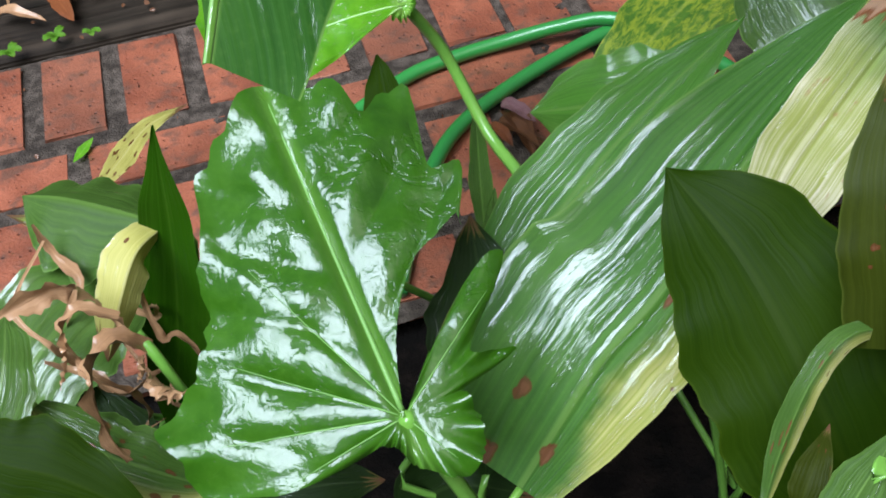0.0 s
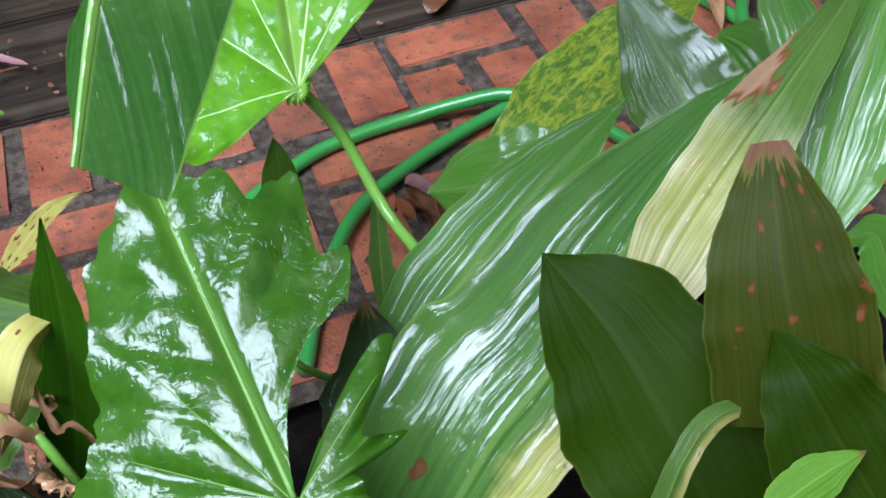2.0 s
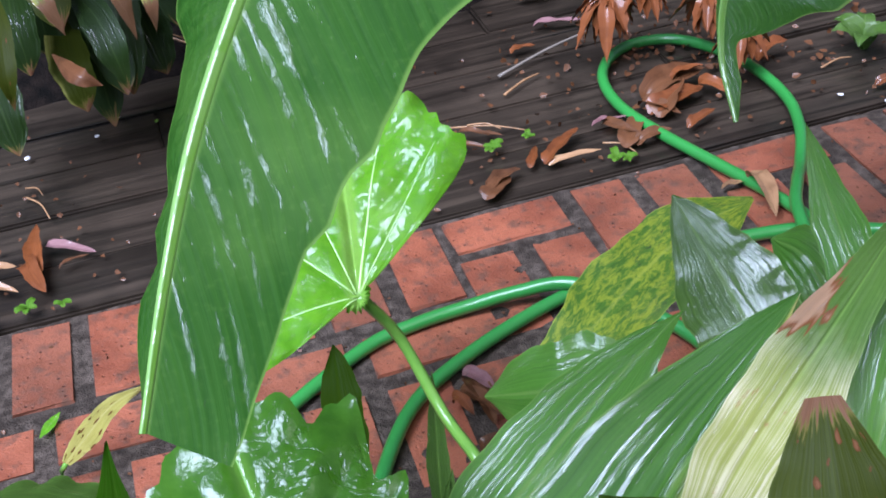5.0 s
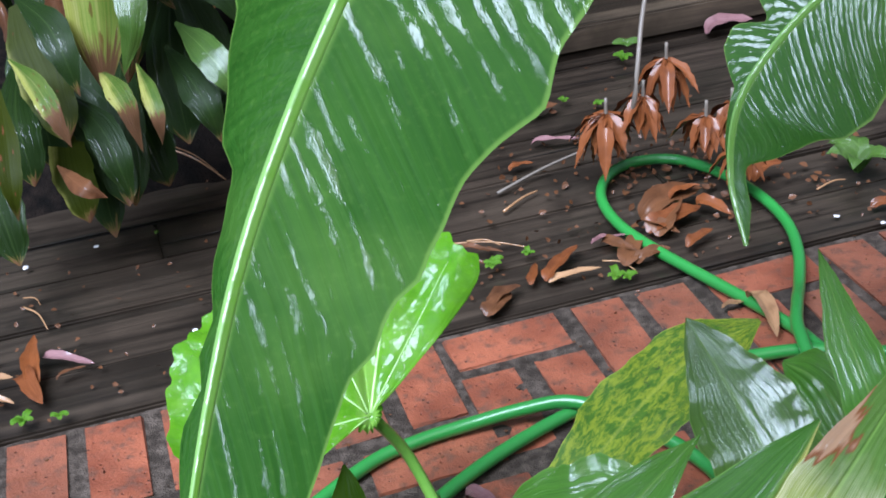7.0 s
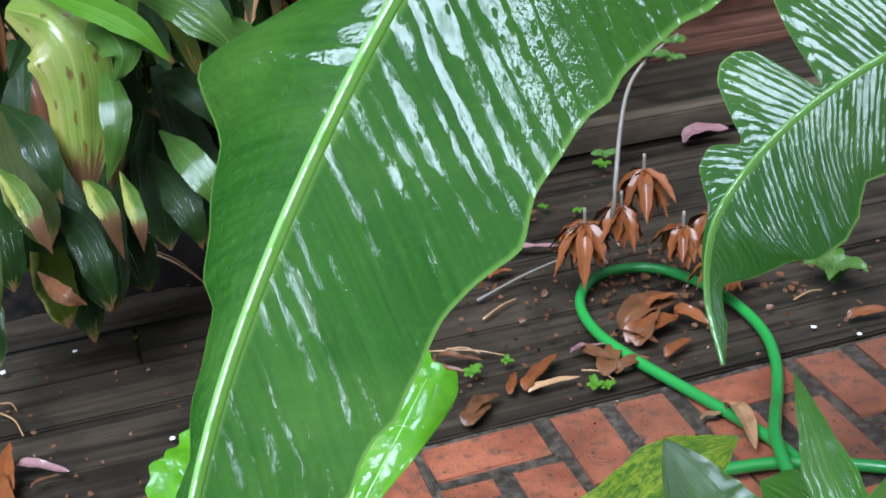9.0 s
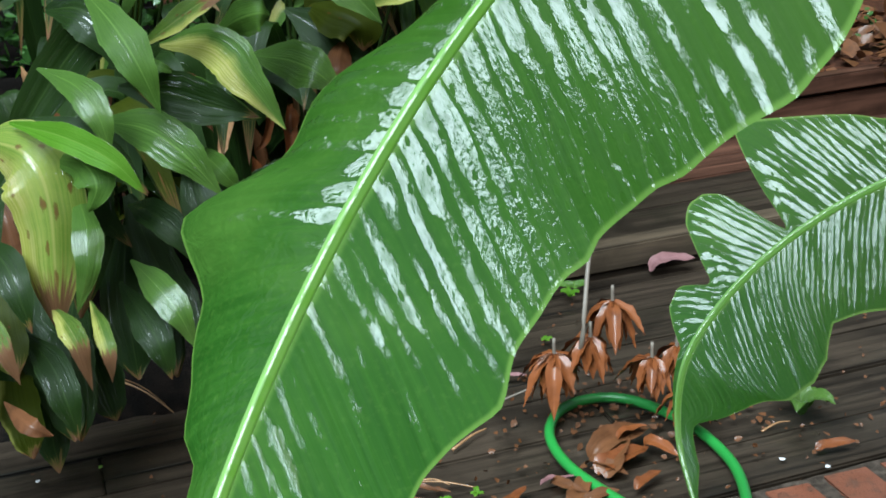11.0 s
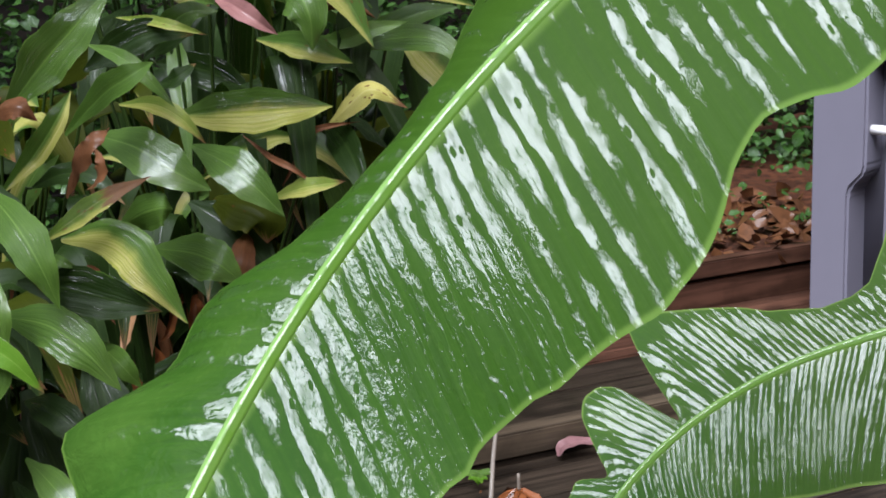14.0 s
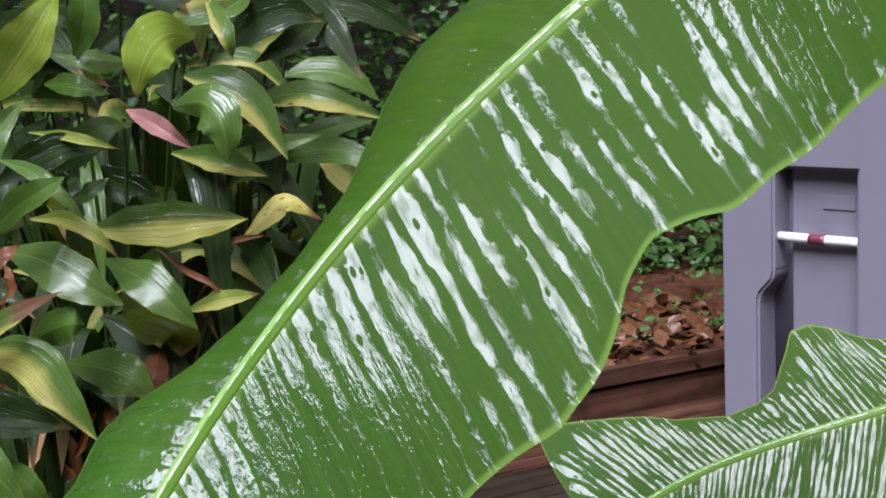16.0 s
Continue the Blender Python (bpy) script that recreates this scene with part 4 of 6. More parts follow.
ear_leaf(young_plant, M_LIME, (0.068, 1.107, 0.370), (0.993, -0.077, -0.085), (0.124, 0.931, 0.610), 0.000540,
         (21, 21, 22, 22, 22, 23, 25, 26, 27, 117, 284, 326, 316, 327, 340, 341, 332, 335, 338, 340, 336, 333, 330, 326, 324, 321, 318, 316, 315, 321, 326, 332, 338, 343, 349, 350, 348, 346, 342, 331, 306, 281, 254, 226, 198, 92, 34, 33, 32, 31, 30, 28, 27, 26, 25, 24, 23, 21, 20, 19, 18, 18, 18, 19, 19, 19, 20, 20, 20, 20, 20, 21), 100,
         ((62, 0.95, 0.001), (84, 0.95, 0.0016), (120, 0.95, 0.001), (150, 0.9, 0.001), (200, 0.9, 0.001), (225, 0.9, 0.0009)), 0.010, 9.0,
         "lime-green young leaf, lit through", M_VEIN)
under(link("stalk", tube_mesh([(0.068, 1.111, 0.367), (0.099, 1.129, 0.296), (0.135, 1.084, 0.225), (0.177, 1.008, 0.189), (0.196, 1.037, -0.020)], 0.006, 0.0065), M_STEM), young_plant)
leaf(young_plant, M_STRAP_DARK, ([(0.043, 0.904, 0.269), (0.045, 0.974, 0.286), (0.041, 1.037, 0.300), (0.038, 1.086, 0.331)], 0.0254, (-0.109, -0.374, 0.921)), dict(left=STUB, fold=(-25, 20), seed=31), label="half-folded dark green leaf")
leaf(young_plant, M_STRAP, ([(0.124, 0.973, 0.191), (0.123, 1.047, 0.182), (0.123, 1.114, 0.183), (0.123, 1.189, 0.195)], 0.0134, (0.019, -0.096, 0.995)), dict(left=NEEDLE, fold=(30, 30), seed=32, nu=20, nv=6), "spear", "narrow unopened leaf spear")
leaf(young_plant, M_STRAP, ([(0.126, 0.973, 0.191), (0.130, 0.998, 0.188), (0.134, 1.024, 0.186), (0.137, 1.042, 0.191)], 0.0072, (0.152, -0.096, 0.984)), dict(left=NEEDLE, fold=(30, 30), seed=33, nu=14, nv=5), "spear")

banana = plant("banana_plant", "banana plant with a long ribbed green leaf hanging wet", (0.75, 0.30, -0.03))
BANANA_RIB = [
    (0.626, 0.905, 1.362),
    (0.569, 0.907, 1.317),
    (0.512, 0.917, 1.273),
    (0.453, 0.916, 1.230),
    (0.395, 0.905, 1.187),
    (0.339, 0.891, 1.143),
    (0.285, 0.878, 1.095),
    (0.235, 0.865, 1.044),
    (0.188, 0.849, 0.991),
    (0.145, 0.822, 0.938),
    (0.108, 0.783, 0.889),
    (0.077, 0.735, 0.845),
    (0.051, 0.683, 0.801),
    (0.031, 0.632, 0.752),
    (0.016, 0.579, 0.705)]
big_leaf = leaf(banana, M_BANANA, (BANANA_RIB, 0.125, (-0.338, -0.788, 0.514)),
                dict(right=(1.50, 1.48, 1.45, 1.43, 1.40, 1.38, 1.35, 1.33, 1.30, 1.28, 1.25, 1.23, 1.20, 1.18, 1.15, 1.13, 1.05, 0.94, 0.83, 0.73, 0.62, 0.54, 0.46, 0.37, 0.30, 0.28, 0.26, 0.24, 0.25, 0.26, 0.27, 0.33, 0.38, 0.50, 0.62, 0.65, 0.61, 0.61, 0.83, 1.01, 0.88, 0.71, 0.59, 0.55, 0.50, 0.43, 0.38, 0.33, 0.22, 0.19, 0.16, 0.15, 0.12, 0.08, 0.11, 0.07, 0.12, 0.11, 0.08, 0.04, 0.03),
                     left=(1.60, 1.59, 1.59, 1.58, 1.57, 1.57, 1.55, 1.53, 1.51, 1.49, 1.47, 1.44, 1.42, 1.40, 1.37, 1.31, 1.26, 1.21, 1.22, 1.25, 1.33, 1.39, 1.41, 1.39, 1.37, 1.32, 1.28, 1.25, 1.22, 1.19, 1.13, 1.11, 1.09, 1.07, 1.07, 1.01, 0.98, 0.97, 0.95, 0.93, 0.94, 0.95, 0.90, 0.85, 0.81, 0.77, 0.75, 0.74, 0.72, 0.71, 0.64, 0.60, 0.58, 0.51, 0.49, 0.47, 0.45, 0.42, 0.39, 0.37, 0.34),
                     fold=(19, -22), bend=(0, -30), turn=-48, wave=0.015, waves=4, skew=0.28, blunt=True, nu=120, nv=26, seed=34),
                label="long green leaf with a pale midrib, streaked with rain", rib=0.0066, rib_mat=M_MIDRIB, stalk=False)
under(link("stalk", tube_mesh([BANANA_RIB[0], (0.62, 0.42, 1.35), (0.72, 0.33, 0.9), (0.75, 0.30, -0.05)], 0.009, 0.02), M_STEM), banana)
SECOND_RIB = [
    (1.008, 1.333, 0.818),
    (0.937, 1.340, 0.787),
    (0.864, 1.355, 0.766),
    (0.792, 1.372, 0.744),
    (0.720, 1.384, 0.719),
    (0.649, 1.385, 0.687),
    (0.582, 1.374, 0.650),
    (0.522, 1.354, 0.606),
    (0.474, 1.328, 0.551),
    (0.457, 1.291, 0.486),
    (0.459, 1.232, 0.437)]
second = plant("banana_plant", "smaller banana plant with a torn ribbed leaf", (1.25, 1.05, -0.03))
leaf(second, M_TORN, (SECOND_RIB, 0.127, (-0.201, -0.826, 0.527)),
     dict(right=outline_of([(0, 0.5), (0.043, 0.59), (0.067, 0.70), (0.1, 0.88), (0.147, 1.01), (0.177, 1.0), (0.197, 0.82), (0.243, 0.5), (0.273, 0.42), (0.317, 0.40), (0.38, 0.55), (0.403, 0.68), (0.457, 0.92), (0.503, 1.13), (0.517, 1.15),
                            (0.527, 0.97), (0.543, 0.62), (0.563, 0.10), (0.572, 0.08), (0.577, 0.45), (0.585, 0.70), (0.60, 0.80), (0.62, 0.82), (0.64, 0.72), (0.667, 0.40), (0.685, 0.2), (0.695, 0.2), (0.703, 0.33), (0.715, 0.39), (0.743, 0.35), (0.783, 0.09), (0.887, 0.03), (1, 0.02)]),
          left=outline_of([(0, 1.5), (0.3, 1.25), (0.457, 1.06), (0.543, 0.88), (0.6, 0.78), (0.625, 0.86), (0.65, 0.95), (0.7, 0.98), (0.76, 0.91), (0.805, 0.80), (0.85, 0.55), (0.873, 0.37), (0.885, 0.13), (0.9, 0.12), (0.95, 0.12), (1, 0.02)]),
          fold=(12, -14), wave=0.006, waves=4, skew=0.12, nu=240, nv=18, seed=35),
     label="torn green leaf with a pale midrib, streaked with rain", rib=0.0066, rib_mat=M_MIDRIB, stalk=False)
under(link("stalk", tube_mesh([SECOND_RIB[0], (1.12, 1.22, 0.78), (1.22, 1.1, 0.45), (1.25, 1.05, -0.05)], 0.008, 0.016), M_STEM), second)

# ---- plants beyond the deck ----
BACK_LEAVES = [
    (M_STRAP_SHADED, ([(-0.472, 2.192, 0.505), (-0.359, 2.214, 0.663), (-0.261, 2.207, 0.768), (-0.198, 2.184, 0.750), (-0.156, 2.145, 0.648)], 0.0425, (-0.185, -0.983, -0.004)), dict(seed=50)),
    (M_STRAP_SHADED, ([(-0.396, 2.200, 0.641), (-0.305, 2.135, 0.633), (-0.238, 2.114, 0.588), (-0.185, 2.106, 0.531)], 0.0346, (0.089, -0.927, 0.364)), dict(fold=(-20, 20), seed=55)),
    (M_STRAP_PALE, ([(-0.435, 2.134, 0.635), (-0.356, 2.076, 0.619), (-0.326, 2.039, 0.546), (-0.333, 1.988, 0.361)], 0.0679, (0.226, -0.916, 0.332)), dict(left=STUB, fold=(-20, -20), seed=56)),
    (M_STRAP_SHADED, ([(-0.373, 2.288, 0.554), (-0.314, 2.216, 0.552), (-0.300, 2.170, 0.468), (-0.325, 2.108, 0.325)], 0.0483, (0.207, -0.889, 0.410)), dict(left=STUB, fold=(-15, -15), seed=57)),
    (M_STRAP_SHADED, ([(-0.252, 2.288, 0.472), (-0.207, 2.207, 0.374), (-0.171, 2.158, 0.318), (-0.137, 2.113, 0.257)], 0.0366, (0.013, -0.775, 0.631)), dict(left=STUB, fold=(-10, 10), seed=59)),
    (M_STRAP_SHADED, ([(-0.275, 2.314, 0.402), (-0.237, 2.236, 0.322), (-0.211, 2.190, 0.255), (-0.190, 2.141, 0.191)], 0.0376, (0.093, -0.790, 0.606)), dict(left=STUB, seed=60)),
    (M_STRAP_SHADED, ([(-0.460, 2.231, 0.303), (-0.417, 2.162, 0.246), (-0.379, 2.108, 0.185), (-0.357, 2.059, 0.124)], 0.0399, (0.133, -0.725, 0.676)), dict(left=STUB, seed=61)),
    (M_STRAP_SHADED, ([(-0.174, 2.520, 0.499), (-0.146, 2.444, 0.409), (-0.119, 2.389, 0.337), (-0.084, 2.342, 0.263)], 0.0425, (0.021, -0.819, 0.574)), dict(seed=62)),
    (M_STRAP_SHADED, ([(-0.391, 2.286, 0.573), (-0.332, 2.232, 0.525), (-0.287, 2.194, 0.475), (-0.235, 2.164, 0.421)], 0.0341, (0.004, -0.832, 0.555)), dict(seed=63)),
    (M_STRAP_SHADED, ([(-0.329, 2.249, 0.807), (-0.264, 2.191, 0.814), (-0.214, 2.162, 0.771), (-0.157, 2.144, 0.652)], 0.0438, (0.088, -0.939, 0.333)), dict(seed=71)),
    (M_STRAP_SHADED, ([(0.242, 2.801, 0.866), (0.270, 2.730, 0.964), (0.265, 2.717, 1.055), (0.234, 2.720, 1.090)], 0.0514, (0.002, -0.997, -0.083)), dict(left=STUB, fold=(-30, -30), seed=80)),
    (M_STRAP_SHADED, ([(-0.229, 2.222, 0.678), (-0.145, 2.183, 0.671), (-0.076, 2.166, 0.650), (-0.003, 2.157, 0.628)], 0.0398, (-0.075, -0.944, 0.322)), dict(pleat=0.03, seed=91)),
    (M_STRAP_SHADED, ([(-0.295, 2.518, 0.539), (-0.210, 2.475, 0.521), (-0.160, 2.453, 0.491), (-0.111, 2.442, 0.468)], 0.0374, (-0.092, -0.911, 0.402)), dict(seed=94)),
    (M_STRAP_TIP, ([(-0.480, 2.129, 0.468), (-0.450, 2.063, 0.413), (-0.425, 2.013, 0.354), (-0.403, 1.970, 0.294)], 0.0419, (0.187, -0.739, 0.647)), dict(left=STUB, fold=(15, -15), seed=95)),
    (M_STRAP_SHADED, ([(-0.289, 2.345, 0.324), (-0.248, 2.281, 0.280), (-0.215, 2.233, 0.231), (-0.196, 2.184, 0.164)], 0.0382, (0.058, -0.750, 0.659)), dict(left=STUB, seed=96)),
    (M_STRAP_SHADED, ([(-0.118, 2.488, 0.986), (-0.054, 2.448, 1.025), (0.007, 2.435, 1.051), (0.082, 2.429, 1.042)], 0.0307, (-0.147, -0.988, 0.041)), dict(seed=109)),
    (M_STRAP_SHADED, ([(0.039, 2.565, 0.721), (0.109, 2.509, 0.683), (0.155, 2.468, 0.635), (0.181, 2.435, 0.587)], 0.0478, (-0.184, -0.842, 0.507)), dict(seed=116)),
    (M_STRAP_SHADED, ([(-0.584, 2.197, 0.364), (-0.566, 2.076, 0.299), (-0.548, 2.020, 0.237), (-0.538, 1.987, 0.164)], 0.0435, (0.290, -0.772, 0.565)), dict(left=STUB, fold=(10, -14), seed=120)),
    (M_STRAP_SHADED, ([(-0.510, 2.290, 0.401), (-0.496, 2.170, 0.332), (-0.479, 2.115, 0.268), (-0.470, 2.084, 0.194)], 0.0445, (0.254, -0.800, 0.543)), dict(left=STUB, fold=(7, -11), seed=121)),
    (M_STRAP_SHADED, ([(-0.442, 2.321, 0.340), (-0.429, 2.186, 0.242), (-0.410, 2.118, 0.157), (-0.397, 2.072, 0.060)], 0.0401, (0.227, -0.806, 0.547)), dict(left=STUB, fold=(4, -8), seed=122)),
    (M_STRAP_SHADED, ([(-0.365, 2.290, 0.322), (-0.365, 2.164, 0.255), (-0.355, 2.105, 0.192), (-0.350, 2.069, 0.118)], 0.0394, (0.213, -0.792, 0.572)), dict(left=STUB, fold=(1, -5), seed=123)),
    (M_STRAP_SHADED, ([(-0.264, 2.300, 0.412), (-0.263, 2.180, 0.345), (-0.252, 2.124, 0.283), (-0.244, 2.093, 0.211)], 0.0411, (0.163, -0.820, 0.549)), dict(left=STUB, fold=(-2, -2), seed=124)),
    (M_STRAP_SHADED, ([(-0.239, 2.341, 0.331), (-0.231, 2.230, 0.290), (-0.214, 2.181, 0.245), (-0.200, 2.159, 0.190)], 0.0347, (0.104, -0.797, 0.595)), dict(left=STUB, fold=(-5, 1), seed=125)),
    (M_STRAP_SHADED, ([(-0.579, 2.118, 0.275), (-0.553, 2.001, 0.226), (-0.530, 1.948, 0.175), (-0.515, 1.919, 0.111)], 0.0379, (0.266, -0.742, 0.616)), dict(left=STUB, fold=(-8, 4), seed=126)),
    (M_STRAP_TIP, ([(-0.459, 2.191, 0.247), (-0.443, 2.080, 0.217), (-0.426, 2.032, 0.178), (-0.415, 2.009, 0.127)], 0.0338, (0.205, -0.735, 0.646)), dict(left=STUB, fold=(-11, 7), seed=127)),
    (M_STRAP_SHADED, ([(-0.513, 2.160, 0.351), (-0.499, 2.048, 0.314), (-0.484, 2.001, 0.272), (-0.477, 1.978, 0.219)], 0.0330, (0.255, -0.747, 0.614)), dict(left=STUB, fold=(-14, 10), seed=128)),
    (M_STRAP_SHADED, ([(-0.353, 2.327, 0.240), (-0.339, 2.216, 0.205), (-0.319, 2.168, 0.163), (-0.304, 2.145, 0.110)], 0.0404, (0.138, -0.769, 0.624)), dict(left=STUB, fold=(-17, 13), seed=129)),
    (M_STRAP, ([(-0.218, 2.255, 0.950), (-0.149, 2.195, 1.022), (-0.089, 2.177, 1.080), (-0.025, 2.202, 1.144)], 0.0391, (0.019, -0.937, 0.349)), dict(fold=(25, 5), seed=200)),
    (M_STRAP_SMOOTH, ([(-0.138, 2.303, 0.900), (-0.065, 2.242, 0.968), (-0.016, 2.219, 0.998), (0.021, 2.236, 1.017)], 0.0261, (0.017, -0.924, 0.383)), dict(fold=(5, 25), seed=201)),
    (M_STRAP, ([(-0.097, 2.405, 1.038), (-0.040, 2.325, 1.022), (0.005, 2.285, 0.986), (0.045, 2.286, 0.936)], 0.0149, (0.078, -0.973, 0.215)), dict(seed=202)),
    (M_STRAP_SHADED, ([(0.014, 2.401, 0.963), (0.048, 2.315, 0.980), (0.084, 2.328, 1.002)], 0.0170, (-0.129, -0.896, 0.425)), dict(seed=203)),
    (M_STRAP_PALE, ([(-0.057, 2.414, 0.932), (0.006, 2.339, 0.937), (0.052, 2.302, 0.915), (0.089, 2.304, 0.869)], 0.0161, (-0.049, -0.954, 0.296)), dict(seed=204)),
    (M_STRAP_WET, ([(-0.100, 2.368, 0.890), (-0.025, 2.286, 0.874), (0.037, 2.243, 0.836), (0.093, 2.245, 0.800)], 0.0400, (0.171, -0.910, 0.378)), dict(fold=(14, 4), seed=205)),
    (M_STRAP_WET, ([(0.061, 2.418, 0.851), (0.118, 2.337, 0.828), (0.163, 2.297, 0.792), (0.211, 2.294, 0.735)], 0.0367, (0.066, -0.915, 0.398)), dict(fold=(14, 4), seed=206)),
    (M_STRAP_EDGED, ([(0.024, 2.639, 0.877), (0.122, 2.559, 0.888), (0.226, 2.521, 0.892), (0.321, 2.525, 0.889)], 0.0422, (0.008, -0.959, 0.282)), dict(fold=(24, 0), seed=207)),
    (M_YELLOWED, ([(0.309, 2.647, 0.828), (0.357, 2.586, 0.882), (0.400, 2.563, 0.911), (0.465, 2.562, 0.870)], 0.0238, (-0.078, -0.887, 0.455)), dict(fold=(-20, -10), seed=208)),
    (M_STRAP_SPOT, ([(0.192, 2.699, 1.008), (0.260, 2.620, 1.001), (0.311, 2.584, 0.986), (0.368, 2.588, 0.960)], 0.0291, (-0.075, -0.918, 0.389)), dict(seed=209)),
    (M_STRAP, ([(0.313, 2.783, 1.000), (0.353, 2.709, 0.995), (0.419, 2.680, 1.015), (0.491, 2.691, 1.025)], 0.0202, (-0.070, -0.974, 0.214)), dict(seed=210)),
    (M_BRACT, ([(0.113, 2.681, 1.098), (0.150, 2.604, 1.080), (0.189, 2.567, 1.054), (0.230, 2.572, 1.023)], 0.0211, (0.031, -0.945, 0.327)), dict(fold=(30, 20), seed=211)),
    (M_DEAD, ([(0.303, 2.744, 1.045), (0.344, 2.676, 1.068), (0.385, 2.645, 1.062), (0.423, 2.652, 1.038)], 0.0132, (-0.175, -0.969, 0.176)), dict(fold=(-30, -20), seed=212)),
    (M_STRAP_SPOT, ([(-0.236, 2.216, 0.825), (-0.167, 2.155, 0.893), (-0.124, 2.139, 0.949), (-0.102, 2.164, 0.988)], 0.0190, (0.203, -0.903, 0.378)), dict(fold=(20, 5), seed=213)),
    (M_DEAD, ([(-0.244, 2.225, 0.942), (-0.204, 2.159, 0.970), (-0.174, 2.131, 0.971), (-0.153, 2.140, 0.947)], 0.0223, (0.173, -0.879, 0.444)), dict(fold=(-25, -25), seed=214)),
    (M_DEAD, ([(-0.141, 2.259, 0.804), (-0.108, 2.203, 0.868), (-0.080, 2.183, 0.905), (-0.053, 2.203, 0.922)], 0.0196, (0.126, -0.864, 0.488)), dict(fold=(-30, 25), wave=0.2, seed=215)),
    (M_DEAD, ([(-0.108, 2.236, 0.816), (-0.081, 2.172, 0.844), (-0.069, 2.153, 0.873), (-0.080, 2.179, 0.895)], 0.0124, (0.032, -0.879, 0.476)), dict(fold=(-30, 25), wave=0.2, seed=216)),
    (M_WITHER, ([(-0.186, 2.218, 0.740), (-0.120, 2.153, 0.788), (-0.062, 2.130, 0.825), (0.006, 2.145, 0.849)], 0.0171, (0.061, -0.850, 0.523)), dict(fold=(20, -5), seed=217)),
    (M_STRAP_SMOOTH, ([(-0.066, 2.325, 0.736), (-0.025, 2.259, 0.768), (0.010, 2.233, 0.780), (0.027, 2.247, 0.772)], 0.0317, (0.144, -0.933, 0.331)), dict(left=STUB, fold=(-15, -15), seed=218)),
    (M_STRAP_EDGED, ([(-0.156, 2.245, 0.738), (-0.065, 2.166, 0.748), (-0.013, 2.122, 0.699), (0.041, 2.112, 0.616)], 0.0383, (-0.048, -0.924, 0.380)), dict(fold=(8, -20), seed=219)),
    (M_STRAP_SMOOTH, ([(-0.255, 2.192, 0.845), (-0.200, 2.105, 0.800), (-0.165, 2.062, 0.746), (-0.142, 2.059, 0.672)], 0.0324, (0.244, -0.881, 0.406)), dict(fold=(12, -14), seed=220)),
    (M_STRAP, ([(-0.206, 2.279, 0.720), (-0.158, 2.185, 0.719), (-0.125, 2.189, 0.701)], 0.0090, (0.130, -0.904, 0.408)), dict(seed=221)),
    (M_STRAP_EDGED, ([(-0.237, 2.289, 0.662), (-0.140, 2.208, 0.665), (-0.067, 2.169, 0.648), (-0.000, 2.172, 0.622)], 0.0338, (0.086, -0.890, 0.447)), dict(fold=(16, -10), seed=222)),
    (M_STRAP, ([(-0.268, 2.203, 0.631), (-0.177, 2.122, 0.632), (-0.116, 2.080, 0.596), (-0.068, 2.075, 0.528)], 0.0369, (0.061, -0.858, 0.511)), dict(fold=(10, -14), seed=223)),
    (M_STRAP_SMOOTH, ([(-0.122, 2.229, 0.570), (-0.074, 2.132, 0.556), (-0.041, 2.129, 0.510)], 0.0199, (0.074, -0.804, 0.590)), dict(seed=224)),
    (M_STRAP_TIP, ([(0.087, 2.550, 0.729), (0.129, 2.477, 0.729), (0.178, 2.440, 0.706), (0.179, 2.446, 0.657)], 0.0466, (0.017, -0.855, 0.519)), dict(left=STUB, fold=(-25, -15), seed=225)),
    (M_DEAD, ([(0.145, 2.496, 0.670), (0.133, 2.427, 0.655), (0.126, 2.397, 0.631), (0.104, 2.416, 0.618)], 0.0266, (0.060, -0.831, 0.553)), dict(left=STUB, fold=(-25, -25), seed=226)),
    (M_STRAP, ([(-0.028, 2.437, 0.667), (0.045, 2.360, 0.670), (0.093, 2.324, 0.653), (0.130, 2.328, 0.613)], 0.0395, (0.050, -0.924, 0.379)), dict(fold=(6, -16), seed=227)),
    (M_STRAP_PALE, ([(0.193, 2.593, 0.710), (0.256, 2.506, 0.743), (0.333, 2.509, 0.749)], 0.0191, (0.018, -0.854, 0.520)), dict(seed=228)),
    (M_STRAP_SHADED, ([(-0.018, 2.570, 0.994), (0.047, 2.488, 1.047), (0.112, 2.502, 1.089)], 0.0253, (0.113, -0.936, 0.333)), dict(seed=229)),
    (M_DEAD, ([(0.149, 2.630, 0.831), (0.199, 2.546, 0.797), (0.238, 2.511, 0.778), (0.278, 2.515, 0.742)], 0.0074, (0.000, -0.943, 0.332)), dict(fold=(30, 30), seed=230)),
    (M_DEAD, ([(0.218, 2.674, 0.717), (0.267, 2.621, 0.802), (0.290, 2.602, 0.836), (0.379, 2.610, 0.845)], 0.0099, (0.008, -0.910, 0.414)), dict(fold=(30, 30), seed=231)),
    (M_STRAP_LIGHT, ([(0.245, 2.354, 1.230), (0.193, 2.298, 1.232), (0.158, 2.275, 1.195), (0.140, 2.288, 1.134)], 0.0443, (-0.120, -0.985, 0.126)), dict(fold=(-12, 8), seed=232)),
    (M_STRAP_LIGHT, ([(-0.107, 2.287, 1.123), (-0.041, 2.218, 1.197), (0.001, 2.194, 1.250), (0.040, 2.214, 1.309)], 0.0391, (0.146, -0.911, 0.387)), dict(fold=(20, -5), seed=233)),
    (M_STRAP_WET, ([(0.035, 2.497, 1.195), (0.057, 2.433, 1.242), (0.069, 2.415, 1.298), (0.071, 2.443, 1.356)], 0.0290, (-0.115, -0.939, 0.325)), dict(seed=234)),
